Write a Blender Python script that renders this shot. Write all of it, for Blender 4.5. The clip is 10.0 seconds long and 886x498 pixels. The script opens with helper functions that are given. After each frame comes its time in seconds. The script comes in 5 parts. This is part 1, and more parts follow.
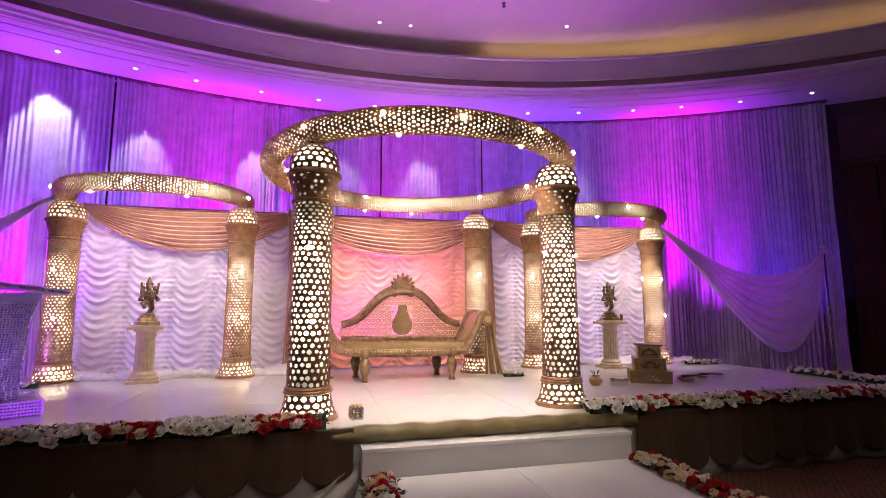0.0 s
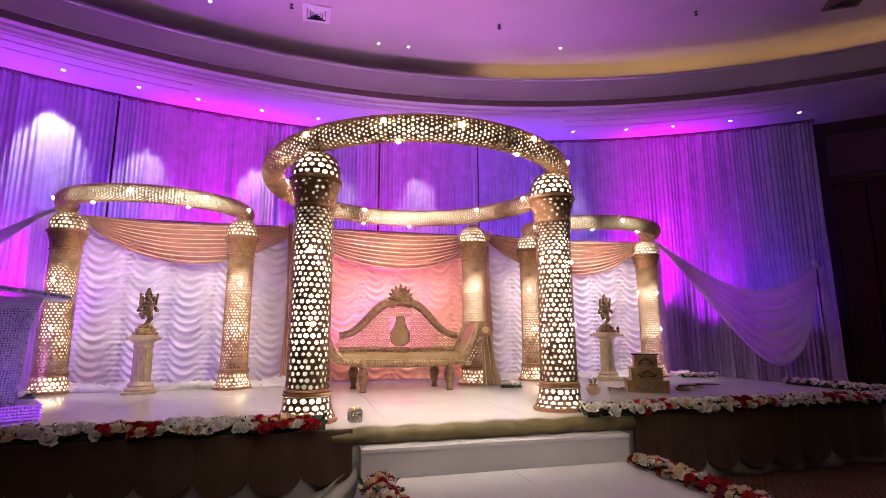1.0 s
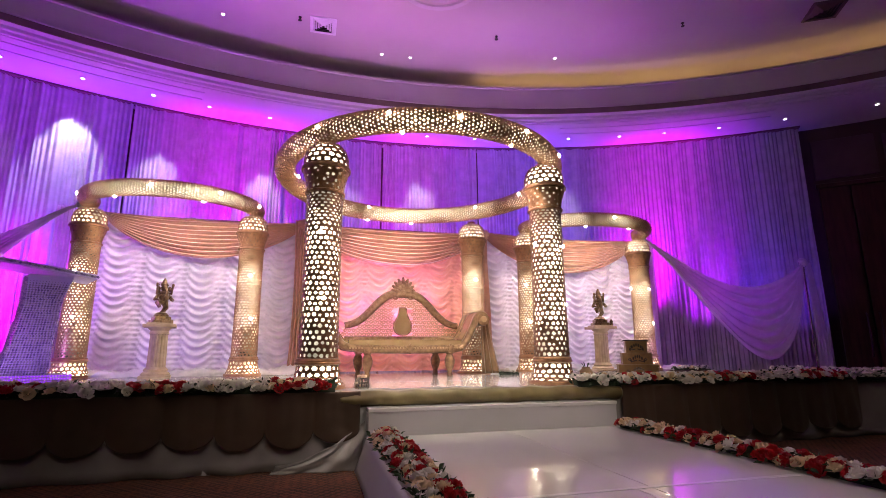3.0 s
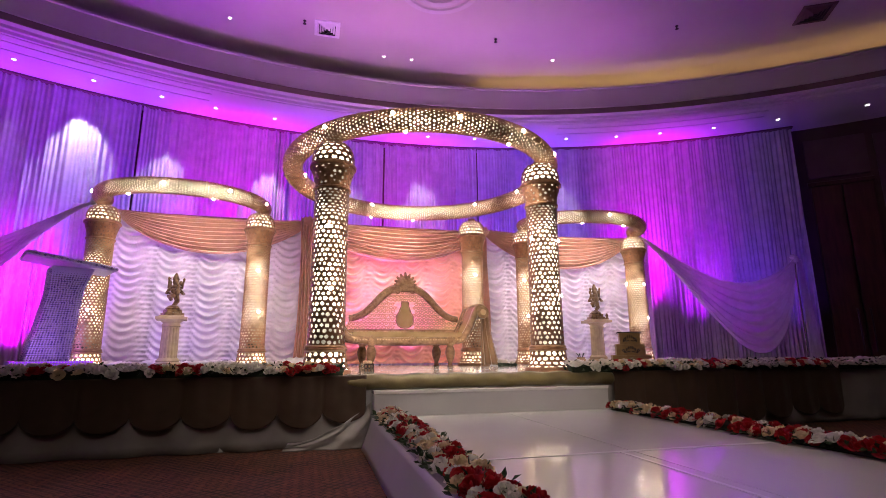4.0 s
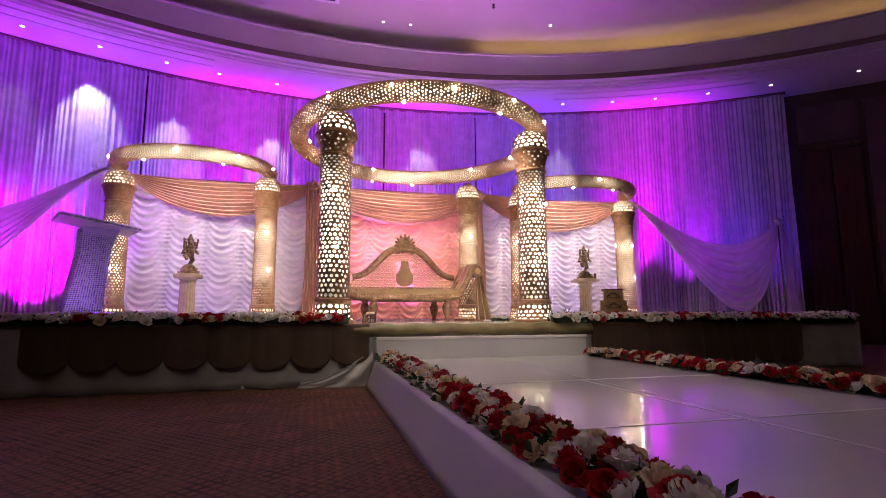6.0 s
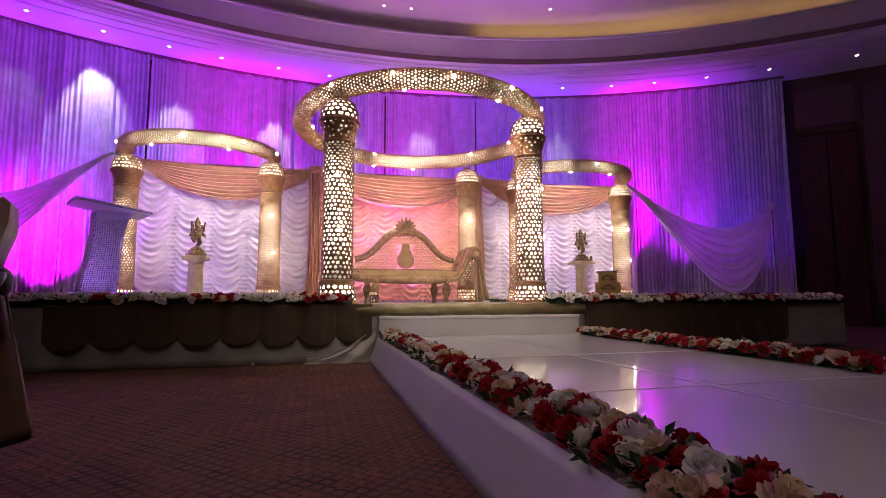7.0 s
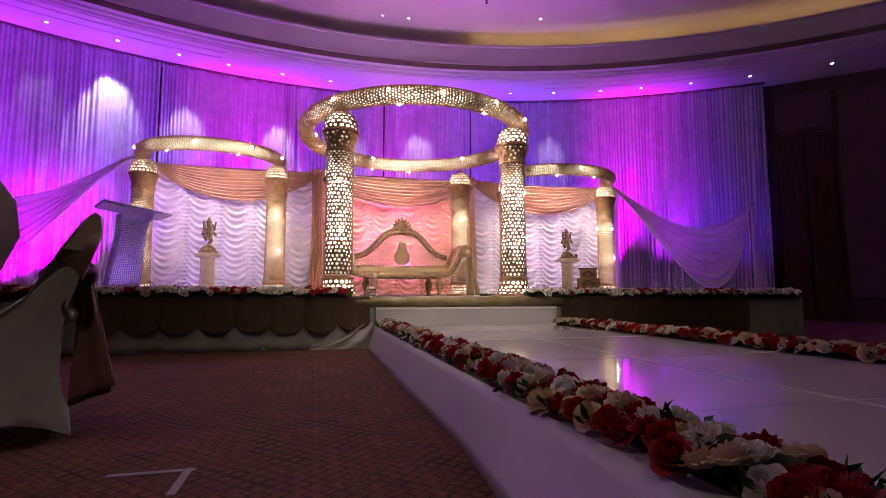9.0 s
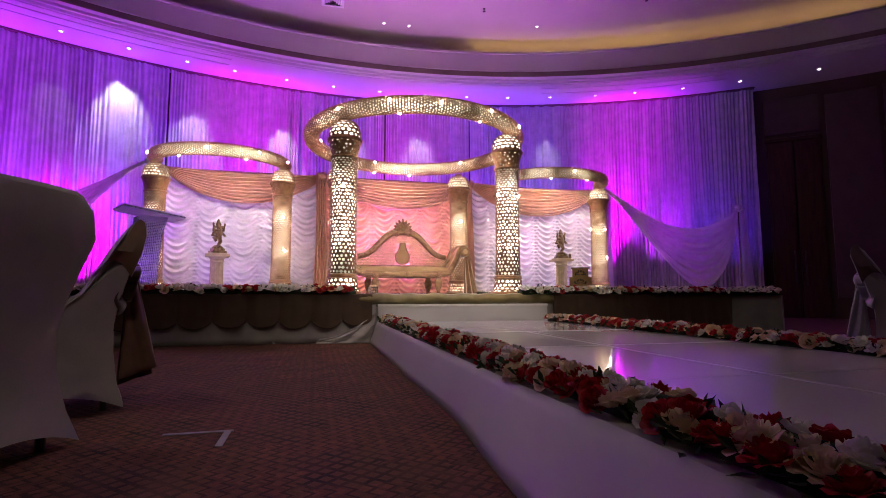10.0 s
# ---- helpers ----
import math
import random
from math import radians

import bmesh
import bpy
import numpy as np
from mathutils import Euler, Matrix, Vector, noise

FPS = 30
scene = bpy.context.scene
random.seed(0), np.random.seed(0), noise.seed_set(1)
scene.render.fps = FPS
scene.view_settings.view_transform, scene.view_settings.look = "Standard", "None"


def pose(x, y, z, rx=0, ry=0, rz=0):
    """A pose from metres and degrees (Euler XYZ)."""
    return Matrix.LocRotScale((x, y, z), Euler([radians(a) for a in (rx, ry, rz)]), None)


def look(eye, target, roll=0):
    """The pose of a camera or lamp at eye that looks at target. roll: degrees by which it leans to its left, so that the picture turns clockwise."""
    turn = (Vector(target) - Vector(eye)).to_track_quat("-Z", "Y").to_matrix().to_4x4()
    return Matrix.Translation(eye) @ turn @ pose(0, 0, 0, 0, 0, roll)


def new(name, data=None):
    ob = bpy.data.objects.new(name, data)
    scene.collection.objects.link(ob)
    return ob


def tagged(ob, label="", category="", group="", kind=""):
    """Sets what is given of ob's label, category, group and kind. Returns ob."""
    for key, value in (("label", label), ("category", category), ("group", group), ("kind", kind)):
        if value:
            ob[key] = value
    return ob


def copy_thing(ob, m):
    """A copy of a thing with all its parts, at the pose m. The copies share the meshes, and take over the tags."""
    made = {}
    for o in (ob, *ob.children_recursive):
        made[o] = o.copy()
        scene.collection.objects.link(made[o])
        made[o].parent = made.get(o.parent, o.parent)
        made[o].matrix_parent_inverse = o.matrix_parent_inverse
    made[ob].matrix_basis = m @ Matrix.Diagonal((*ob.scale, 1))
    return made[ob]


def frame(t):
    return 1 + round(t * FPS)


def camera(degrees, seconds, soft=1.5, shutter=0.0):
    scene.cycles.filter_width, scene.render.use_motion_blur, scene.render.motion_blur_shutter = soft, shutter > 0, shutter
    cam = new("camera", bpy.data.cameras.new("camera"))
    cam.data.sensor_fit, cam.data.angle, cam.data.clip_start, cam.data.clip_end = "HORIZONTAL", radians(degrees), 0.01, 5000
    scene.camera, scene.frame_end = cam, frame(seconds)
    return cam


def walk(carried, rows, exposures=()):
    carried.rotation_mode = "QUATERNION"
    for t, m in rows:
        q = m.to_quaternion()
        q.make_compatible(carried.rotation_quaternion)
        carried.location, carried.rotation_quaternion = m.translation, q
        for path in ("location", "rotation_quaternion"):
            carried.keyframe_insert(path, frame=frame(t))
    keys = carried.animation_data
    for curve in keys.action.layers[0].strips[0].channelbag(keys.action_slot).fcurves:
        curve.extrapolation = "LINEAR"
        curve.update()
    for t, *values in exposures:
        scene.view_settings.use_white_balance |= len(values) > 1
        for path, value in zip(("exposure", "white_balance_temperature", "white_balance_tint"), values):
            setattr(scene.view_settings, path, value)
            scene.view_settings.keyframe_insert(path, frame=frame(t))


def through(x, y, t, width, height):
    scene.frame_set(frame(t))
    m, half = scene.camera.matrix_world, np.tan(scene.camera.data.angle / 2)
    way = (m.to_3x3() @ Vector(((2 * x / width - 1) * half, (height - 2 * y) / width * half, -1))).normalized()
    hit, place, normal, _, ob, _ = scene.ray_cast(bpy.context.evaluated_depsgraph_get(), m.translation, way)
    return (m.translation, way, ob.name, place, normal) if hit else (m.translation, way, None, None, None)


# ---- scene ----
cam = camera(83.3, 10.0, soft=0.7)
PATH = [
    (0, (0.711, 0.148, 1.439), (1.204, 2.07, 1.686), -0.1),
    (0.5, (0.692, 0.127, 1.367), (1.193, 2.04, 1.664), -0.2),
    (1, (0.68, 0.098, 1.265), (1.184, 2.004, 1.606), -0.2),
    (1.5, (0.656, 0.059, 1.157), (1.16, 1.957, 1.533), -0.3),
    (2, (0.64, -0.017, 1.062), (1.142, 1.879, 1.453), -0.4),
    (2.5, (0.627, -0.097, 0.971), (1.128, 1.798, 1.371), -0.3),
    (4, (0.54, -0.418, 0.762), (1.037, 1.476, 1.171), -0.3),
    (4.5, (0.512, -0.541, 0.721), (1.007, 1.353, 1.128), -0.3),
    (5, (0.506, -0.651, 0.682), (1.003, 1.248, 1.062), -0.4),
    (5.5, (0.5, -0.764, 0.672), (0.998, 1.145, 1.0), -0.3),
    (6, (0.488, -0.866, 0.651), (0.985, 1.053, 0.918), -0.2),
    (7.5, (0.432, -1.212, 0.629), (0.928, 0.717, 0.815), -0.1),
    (8, (0.429, -1.36, 0.623), (0.925, 0.569, 0.806), -0.1),
    (8.5, (0.426, -1.518, 0.615), (0.924, 0.411, 0.796), -0.2),
    (9, (0.413, -1.697, 0.596), (0.907, 0.233, 0.78), -0.0),
    (9.5, (0.396, -1.874, 0.579), (0.888, 0.056, 0.763), -0.1),
    (10, (0.351, -2.079, 0.57), (0.842, -0.149, 0.753), 0.0),
]
walk(cam, [(t, look(eye, target, roll)) for t, eye, target, roll in PATH])
UP, DOWN, HOOP, HALL_FILL, GLOW = 1.0, 1.0, 1.45, 0.47, 1.6       # strengths of the groups of lamps and of the painted lining glow

# ---- light ----
world = bpy.data.worlds.new("world")
scene.world = world
world.use_nodes = True
world.node_tree.nodes["Background"].inputs[0].default_value = (0.03, 0.02, 0.05, 1)
world.node_tree.nodes["Background"].inputs[1].default_value = 0.05

STAGE, STEP, WALK = 0.577, 0.457, 0.247         # levels above the carpet
CX, CY = 1.65, -4.6                              # centre of the round hall
R_WALL, R_CURTAIN, R_LAMP, R_SOFFIT = 16.1, 15.85, 15.2, 14.0
Z_SOFFIT, Z_LIP, Z_TOP = 5.9, 6.55, 6.93
MID = 1.9                                        # middle of the stage setting


def polar(r, deg, z):
    a = radians(deg)
    return Vector((CX + r * math.sin(a), CY + r * math.cos(a), z))


def spot(name, eye, target, watts, colour, degrees=60, blend=0.6, size=0.05):
    data = bpy.data.lights.new(name, "SPOT")
    data.energy, data.color, data.spot_size, data.spot_blend, data.shadow_soft_size = watts, colour, radians(degrees), blend, size
    ob = new(name, data)
    ob.matrix_world = look(eye, target)
    return ob


MAGENTA, VIOLET, BLUE = (0.78, 0.0, 1.0), (0.42, 0.025, 1.0), (0.15, 0.02, 1.0)
WHITE = (0.92, 0.88, 1.0)
# uplighters on the floor at the foot of the curtain: magenta heads lean one way, violet and blue ones the other
for deg, watts, colour, zt in (
    (-36, 600, BLUE, 3.4), (-30, 800, VIOLET, 3.8), (-25.0, 500, VIOLET, 4.4), (-25.6, 1000, MAGENTA, 2.0), (-22.6, 800, MAGENTA, 2.0), (-19.0, 520, BLUE, 3.4), (-15.5, 420, VIOLET, 3.8),
    (-12.3, 560, MAGENTA, 3.8), (-8.6, 500, MAGENTA, 3.8), (-4.5, 420, BLUE, 4.2), (-0.5, 380, VIOLET, 4.2), (3.2, 420, MAGENTA, 3.8), (7.0, 420, VIOLET, 4.2),
    (10.5, 420, BLUE, 4.0), (14.5, 380, BLUE, 4.0), (18.5, 340, BLUE, 3.6), (22.2, 800, MAGENTA, 2.0), (24.3, 800, MAGENTA, 3.6), (27.4, 420, (0.5, 0.01, 1.0), 4.4),
    (30.5, 150, BLUE, 3.6), (33.5, 60, BLUE, 3.4), (36.0, 25, BLUE, 3.2),
):
    pink = colour == MAGENTA
    spot("uplighter", polar(14.75, deg + (-2.0 if pink else 2.2), 0.2), polar(R_CURTAIN, deg, zt - 0.3), (4.2 if pink else 3.0) * watts * UP, colour, 40 if pink else 50, 1.0, 0.06)
# downlights close to the curtain that throw white scallops on it
for deg, z, watts, cone, near in ((-20.9, 5.88, 330, 50, 0.36), (-25.2, 5.8, 24, 42, 0.5), (-15.6, 5.65, 150, 44, 0.5), (-8.1, 5.6, 170, 38, 0.46), (-1.2, 5.6, 70, 38, 0.46), (4.9, 5.75, 140, 38, 0.46), (17.9, 5.65, 80, 38, 0.46)):
    spot("white_beam", polar(R_CURTAIN - 0.1 - near, deg, z), polar(R_CURTAIN - 0.1, deg, z - 1.9), watts * DOWN, WHITE, cone, 0.45, 0.03)
# unseen spots added behind the setting, turned up to tint the ceiling
for x, y, tx, ty, watts, colour in ((-2.3, 8.5, -3.6, 7.6, 520, VIOLET), (1.9, 8.6, 2.0, 6.0, 620, (0.80, 0.33, 0.70)), (4.6, 8.6, 4.6, 5.0, 210, (0.80, 0.30, 0.66))):
    spot("ceiling_wash", (x, y, 0.9), (tx, ty, Z_TOP), watts * UP, colour, 85, 1.0, 0.2)
# unseen fill lamps added above the backdrop rail, turned up and back to brighten the fascia
for x, watts, colour in ((-1.3, 140, (0.55, 0.12, 1.0)), (1.9, 170, (0.75, 0.30, 0.9)), (5.1, 150, (0.6, 0.22, 1.0))):
    spot("fascia_fill", (x, 8.12, 2.95), (x * 1.1, 9.3, 6.2), watts * UP, colour, 125, 1.0, 0.1)
# small lamps under the hoops
for x, y, z, tx, ty, tz, watts, deg in (
    (1.45, 3.98, 2.82, 1.6, 6.2, 0.5, 150, 118), (2.35, 4.05, 2.82, 2.2, 6.2, 0.5, 150, 118),
    (1.35, 7.1, 2.82, 1.35, 8.0, 1.6, 26, 130), (2.05, 7.15, 2.82, 2.05, 8.0, 1.6, 26, 130),
    (-1.6, 6.62, 2.80, -1.5, 8.0, 1.5, 46, 130), (-0.8, 6.62, 2.80, -0.9, 8.0, 1.5, 46, 130), (5.2, 6.55, 2.80, 5.2, 8.0, 1.5, 120, 130),
):
    spot("hoop_lamp", (x, y, z), (tx, ty, tz), watts * HOOP, (1.0, 0.84, 0.68), deg, 0.8, 0.03)
# unseen fill spots added under the raised ceiling, to brighten stage, walkway and carpet
for x, y, tx, ty, watts, deg in ((-2.0, 0.5, 1.2, 6.0, 700, 38), (5.5, 0.5, 2.6, 6.0, 600, 38), (-3.2, 1.0, 0.8, 1.6, 380, 62), (3.2, -4.0, 2.2, 3.5, 1950, 33), (7.0, 1.5, 8.2, 7.0, 560, 30), (5.6, -1.5, 5.4, 4.2, 420, 46), (0.6, -4.5, 0.5, 2.0, 640, 46)):
    spot("hall_fill", (x, y, Z_TOP - 0.05), (tx, ty, 0.6), watts * HALL_FILL, (1.0, 0.85, 0.68), deg, 1.0, 0.25)
# unseen violet floods added low beside the outer pillars and the lectern
spot("unseen_flood", (-3.3, 6.0, 0.75), (-1.4, 7.95, 1.4), 150 * UP, (0.40, 0.18, 1.0), 85, 0.9, 0.1)
spot("unseen_flood", (-1.72, 4.62, 0.78), (-1.86, 5.25, 1.2), 11 * UP, (0.55, 0.26, 1.0), 110, 0.9, 0.05)
spot("unseen_flood", (6.9, 6.4, 0.75), (8.3, 8.4, 1.8), 14 * UP, BLUE, 90, 0.9, 0.1)
spot("unseen_flood", (6.9, 6.2, 0.75), (4.9, 7.95, 1.5), 90 * UP, (0.62, 0.45, 1.0), 80, 0.9, 0.1)


# pink wash up the peach cloth from the floor behind the sofa
spot("unseen_flood", (1.25, 7.35, 0.66), (1.45, 7.98, 1.75), 210 * UP, (0.72, 0.10, 1.0), 90, 0.9, 0.06)
spot("unseen_flood", (2.2, 7.35, 0.66), (2.15, 7.98, 1.75), 130 * UP, (0.78, 0.12, 1.0), 90, 0.9, 0.06)


# ---- materials ----
def material(name, colour, rough=0.5, metal=0.0, colour2=None, scale=8.0, bump=0.0, bump_scale=60.0, sheen=0.0, coat=0.0, alpha=1.0, stretch=(1, 1, 1), spec=0.5):
    m = bpy.data.materials.new(name)
    m.use_nodes = True
    nt = m.node_tree
    n, l = nt.nodes, nt.links
    b = n["Principled BSDF"]
    b.inputs["Roughness"].default_value, b.inputs["Metallic"].default_value = rough, metal
    b.inputs["Sheen Weight"].default_value, b.inputs["Coat Weight"].default_value = sheen, coat
    b.inputs["Alpha"].default_value = alpha
    b.inputs["Specular IOR Level"].default_value = spec
    co = n.new("ShaderNodeTexCoord")
    mp = n.new("ShaderNodeMapping")
    mp.inputs["Scale"].default_value = stretch
    l.new(co.outputs["Object"], mp.inputs["Vector"])
    tex = n.new("ShaderNodeTexNoise")
    tex.inputs["Scale"].default_value, tex.inputs["Detail"].default_value = scale, 5
    l.new(mp.outputs["Vector"], tex.inputs["Vector"])
    ramp = n.new("ShaderNodeValToRGB")
    c2 = colour2 or tuple(c * 0.75 for c in colour)
    ramp.color_ramp.elements[0].position, ramp.color_ramp.elements[1].position = 0.3, 0.7
    ramp.color_ramp.elements[0].color, ramp.color_ramp.elements[1].color = (*c2, 1), (*colour, 1)
    l.new(tex.outputs["Fac"], ramp.inputs["Fac"])
    l.new(ramp.outputs["Color"], b.inputs["Base Color"])
    if bump:
        t2 = n.new("ShaderNodeTexNoise")
        t2.inputs["Scale"].default_value, t2.inputs["Detail"].default_value = bump_scale, 4
        l.new(mp.outputs["Vector"], t2.inputs["Vector"])
        bp = n.new("ShaderNodeBump")
        bp.inputs["Strength"].default_value, bp.inputs["Distance"].default_value = bump, 0.01
        l.new(t2.outputs["Fac"], bp.inputs["Height"])
        l.new(bp.outputs["Normal"], b.inputs["Normal"])
    return m


def fabric(name, colour, rough=0.45, sheen=0.4, through=0.25, alpha=1.0, colour2=None):
    """Cloth that lets some light through."""
    m = material(name, colour, rough, 0, colour2, 5.0, 0.12, 140.0, sheen, alpha=alpha, spec=0.4)
    n, l = m.node_tree.nodes, m.node_tree.links
    b, out = n["Principled BSDF"], n["Material Output"]
    tr = n.new("ShaderNodeBsdfTranslucent")
    tr.inputs[0].default_value = (*colour, 1)
    mix = n.new("ShaderNodeMixShader")
    mix.inputs[0].default_value = through
    l.new(b.outputs[0], mix.inputs[1])
    l.new(tr.outputs[0], mix.inputs[2])
    l.new(mix.outputs[0], out.inputs[0])
    if alpha < 1:
        tp = n.new("ShaderNodeBsdfTransparent")
        mix2 = n.new("ShaderNodeMixShader")
        mix2.inputs[0].default_value = alpha
        b.inputs["Alpha"].default_value = 1
        l.new(tp.outputs[0], mix2.inputs[1])
        l.new(mix.outputs[0], mix2.inputs[2])
        l.new(mix2.outputs[0], out.inputs[0])
    return m


def glow(name, colour, strength):
    m = bpy.data.materials.new(name)
    m.use_nodes = True
    n, l = m.node_tree.nodes, m.node_tree.links
    n.remove(n["Principled BSDF"])
    e = n.new("ShaderNodeEmission")
    e.inputs[0].default_value, e.inputs[1].default_value = (*colour, 1), strength
    l.new(e.outputs[0], n["Material Output"].inputs[0])
    return m


def painted_lining_glow(name, colour, low, high, scale, heights=()):
    """The cloth tube inside a pillar or hoop. Bulb light is painted in as emission, brighter at the given bulb heights.
    """
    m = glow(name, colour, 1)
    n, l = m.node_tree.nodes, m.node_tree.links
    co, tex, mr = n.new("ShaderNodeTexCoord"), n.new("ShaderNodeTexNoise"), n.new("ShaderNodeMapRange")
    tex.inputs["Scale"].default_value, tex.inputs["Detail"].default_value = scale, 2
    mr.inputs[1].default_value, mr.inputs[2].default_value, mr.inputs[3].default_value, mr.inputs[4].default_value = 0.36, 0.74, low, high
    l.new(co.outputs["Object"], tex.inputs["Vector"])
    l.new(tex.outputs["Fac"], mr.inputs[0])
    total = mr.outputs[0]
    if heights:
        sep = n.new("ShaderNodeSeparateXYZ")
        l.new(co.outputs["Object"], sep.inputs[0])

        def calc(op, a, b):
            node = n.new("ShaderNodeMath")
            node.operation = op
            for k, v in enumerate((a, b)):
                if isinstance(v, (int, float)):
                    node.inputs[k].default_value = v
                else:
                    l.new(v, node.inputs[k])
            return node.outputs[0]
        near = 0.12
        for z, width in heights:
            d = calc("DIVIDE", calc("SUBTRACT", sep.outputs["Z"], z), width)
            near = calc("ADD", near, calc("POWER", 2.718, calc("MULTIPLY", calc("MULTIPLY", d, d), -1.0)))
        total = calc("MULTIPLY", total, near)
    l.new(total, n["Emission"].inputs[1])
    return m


M_SHELL_DARK = material("dark_copper_shell", (0.30, 0.155, 0.092), 0.32, 0.65, (0.15, 0.07, 0.04), 9, 0.15, 90)
M_SHELL = material("copper_shell", (0.48, 0.265, 0.145), 0.4, 0.4, (0.27, 0.135, 0.07), 9, 0.15, 90)
M_COLLAR = material("copper_collar", (0.46, 0.25, 0.135), 0.42, 0.6, (0.30, 0.15, 0.08), 14, 0.25, 80)
M_DARKCORE = material("unlit_core", (0.30, 0.17, 0.10), 0.7, 0.2)
# pillar linings emit in place of bulb light shining through, with peaks here
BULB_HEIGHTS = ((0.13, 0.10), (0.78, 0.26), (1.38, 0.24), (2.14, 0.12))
M_LINING = painted_lining_glow("painted_glow_lining", (1.0, 0.86, 0.62), 0.9 * GLOW, 5.0 * GLOW, 5.0, BULB_HEIGHTS)
M_LINING_SOFT = painted_lining_glow("soft_painted_glow_lining", (1.0, 0.80, 0.52), 0.35 * GLOW, 4.2 * GLOW, 4.6, ((0.10, 0.10), (0.80, 0.24), (1.36, 0.18), (2.14, 0.12)))
# uneven emission stands in for bulb light on the hoop lining
M_HOOPLINING = painted_lining_glow("painted_glow_hoop_lining", (1.0, 0.82, 0.54), 0.25 * GLOW, 4.5 * GLOW, 2.2)
M_BULB = glow("bulb", (1.0, 0.90, 0.72), 240)
M_COOLBULB = glow("downlight_disc", (1.0, 0.93, 0.95), 6)
M_VIOLET_LED = glow("violet_led_bead", (0.42, 0.08, 1.0), 1.1)
M_FAIRY = glow("fairy_light", (1.0, 0.88, 0.75), 7)
M_COVE = glow("cove_strip", (1.0, 0.60, 0.22), 2.9)
M_COVE_DIM = glow("dim_cove_strip", (1.0, 0.58, 0.22), 2.0)
M_CURTAIN = fabric("curtain_cloth", (0.52, 0.48, 0.55), 0.45, 0.2, 0.05)
M_WHITE_SATIN = fabric("white_satin", (0.80, 0.76, 0.80), 0.38, 0.3, 0.2)
M_PEACH = fabric("peach_satin", (0.84, 0.45, 0.33), 0.34, 0.3, 0.15, colour2=(0.80, 0.40, 0.28))
M_COPPER_SATIN = fabric("copper_satin", (0.70, 0.38, 0.29), 0.32, 0.3, 0.12)
M_THROW = fabric("bronze_throw", (0.34, 0.20, 0.11), 0.35, 0.3, 0.05)
M_SHEER = fabric("sheer_voile", (0.82, 0.77, 0.82), 0.6, 0.4, 0.4, alpha=0.82)
M_SKIRT_BROWN = fabric("brown_skirt_cloth", (0.082, 0.046, 0.030), 0.5, 0.2, 0.05)
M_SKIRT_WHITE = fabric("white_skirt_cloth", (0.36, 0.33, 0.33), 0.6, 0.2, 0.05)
M_EDGE = fabric("olive_gold_cloth", (0.20, 0.155, 0.06), 0.42, 0.2, 0.03, colour2=(0.12, 0.09, 0.035))
M_GLOSS = material("white_gloss_panel", (0.80, 0.78, 0.79), 0.13, 0, (0.74, 0.72, 0.73), 1.2, 0.012, 5, coat=0.3)
M_JOINT = material("joint_tape", (0.88, 0.87, 0.90), 0.2, 0, (0.80, 0.79, 0.82), 9)
M_SIDE = material("white_side_sheet", (0.62, 0.60, 0.63), 0.45, 0, (0.56, 0.54, 0.57), 2.0, 0.05, 5)
M_GOLD = material("antique_gold", (0.34, 0.215, 0.12), 0.34, 0.55, (0.17, 0.10, 0.055), 18, 0.3, 60)
M_GOLD_PALE = material("pale_gold_paint", (0.46, 0.29, 0.17), 0.4, 0.35, (0.44, 0.32, 0.17), 14, 0.2, 50)
M_CUSHION = material("gold_vinyl", (0.36, 0.25, 0.135), 0.25, 0.2, (0.30, 0.20, 0.10), 6, 0.1, 30, coat=0.3)
M_BRONZE = material("dark_bronze", (0.34, 0.235, 0.13), 0.3, 0.85, (0.10, 0.062, 0.036), 22, 0.3, 60)
M_CREAM = material("cream_stone", (0.52, 0.41, 0.26), 0.5, 0.05, (0.38, 0.29, 0.18), 12, 0.2, 50)
M_BOX = material("brown_gold_box", (0.36, 0.23, 0.10), 0.42, 0.45, (0.26, 0.16, 0.07), 12, 0.1, 60)
M_DARK = material("dark_metal", (0.05, 0.04, 0.04), 0.4, 0.5)
M_STEEL = material("steel", (0.55, 0.52, 0.48), 0.25, 0.9)
M_CEIL = material("ceiling_paint", (0.62, 0.58, 0.60), 0.55, 0, (0.56, 0.52, 0.54), 0.8, 0.05, 4)
M_CEIL_UP = material("upper_ceiling_paint", (0.60, 0.54, 0.53), 0.38, 0, (0.52, 0.46, 0.46), 0.6, 0.05, 3)
M_TRIM_DARK = material("dark_ceiling_trim", (0.20, 0.15, 0.13), 0.5, 0, (0.16, 0.12, 0.10), 2)
M_WALL = material("brown_wall_cloth", (0.10, 0.058, 0.048), 0.6, 0, (0.07, 0.038, 0.03), 1.5, 0.1, 30)
M_PANEL = material("mauve_wall_panel", (0.13, 0.075, 0.07), 0.6, 0, (0.10, 0.058, 0.055), 3, 0.1, 40)
M_WOOD = material("dark_door_wood", (0.09, 0.038, 0.026), 0.4, 0, (0.045, 0.018, 0.012), 3, 0.1, 20, stretch=(6, 6, 0.6))
M_CHAIRCOVER = fabric("white_chair_cover", (0.50, 0.455, 0.445), 0.6, 0.2, 0.05)
M_SASH = fabric("bronze_sash", (0.24, 0.13, 0.09), 0.3, 0.3, 0.05, colour2=(0.14, 0.07, 0.048))
M_SASH_DARK = fabric("dark_bronze_sash", (0.075, 0.034, 0.028), 0.34, 0.3, 0.03)
M_SASH_SILVER = fabric("silver_sash", (0.34, 0.33, 0.38), 0.3, 0.4, 0.05)
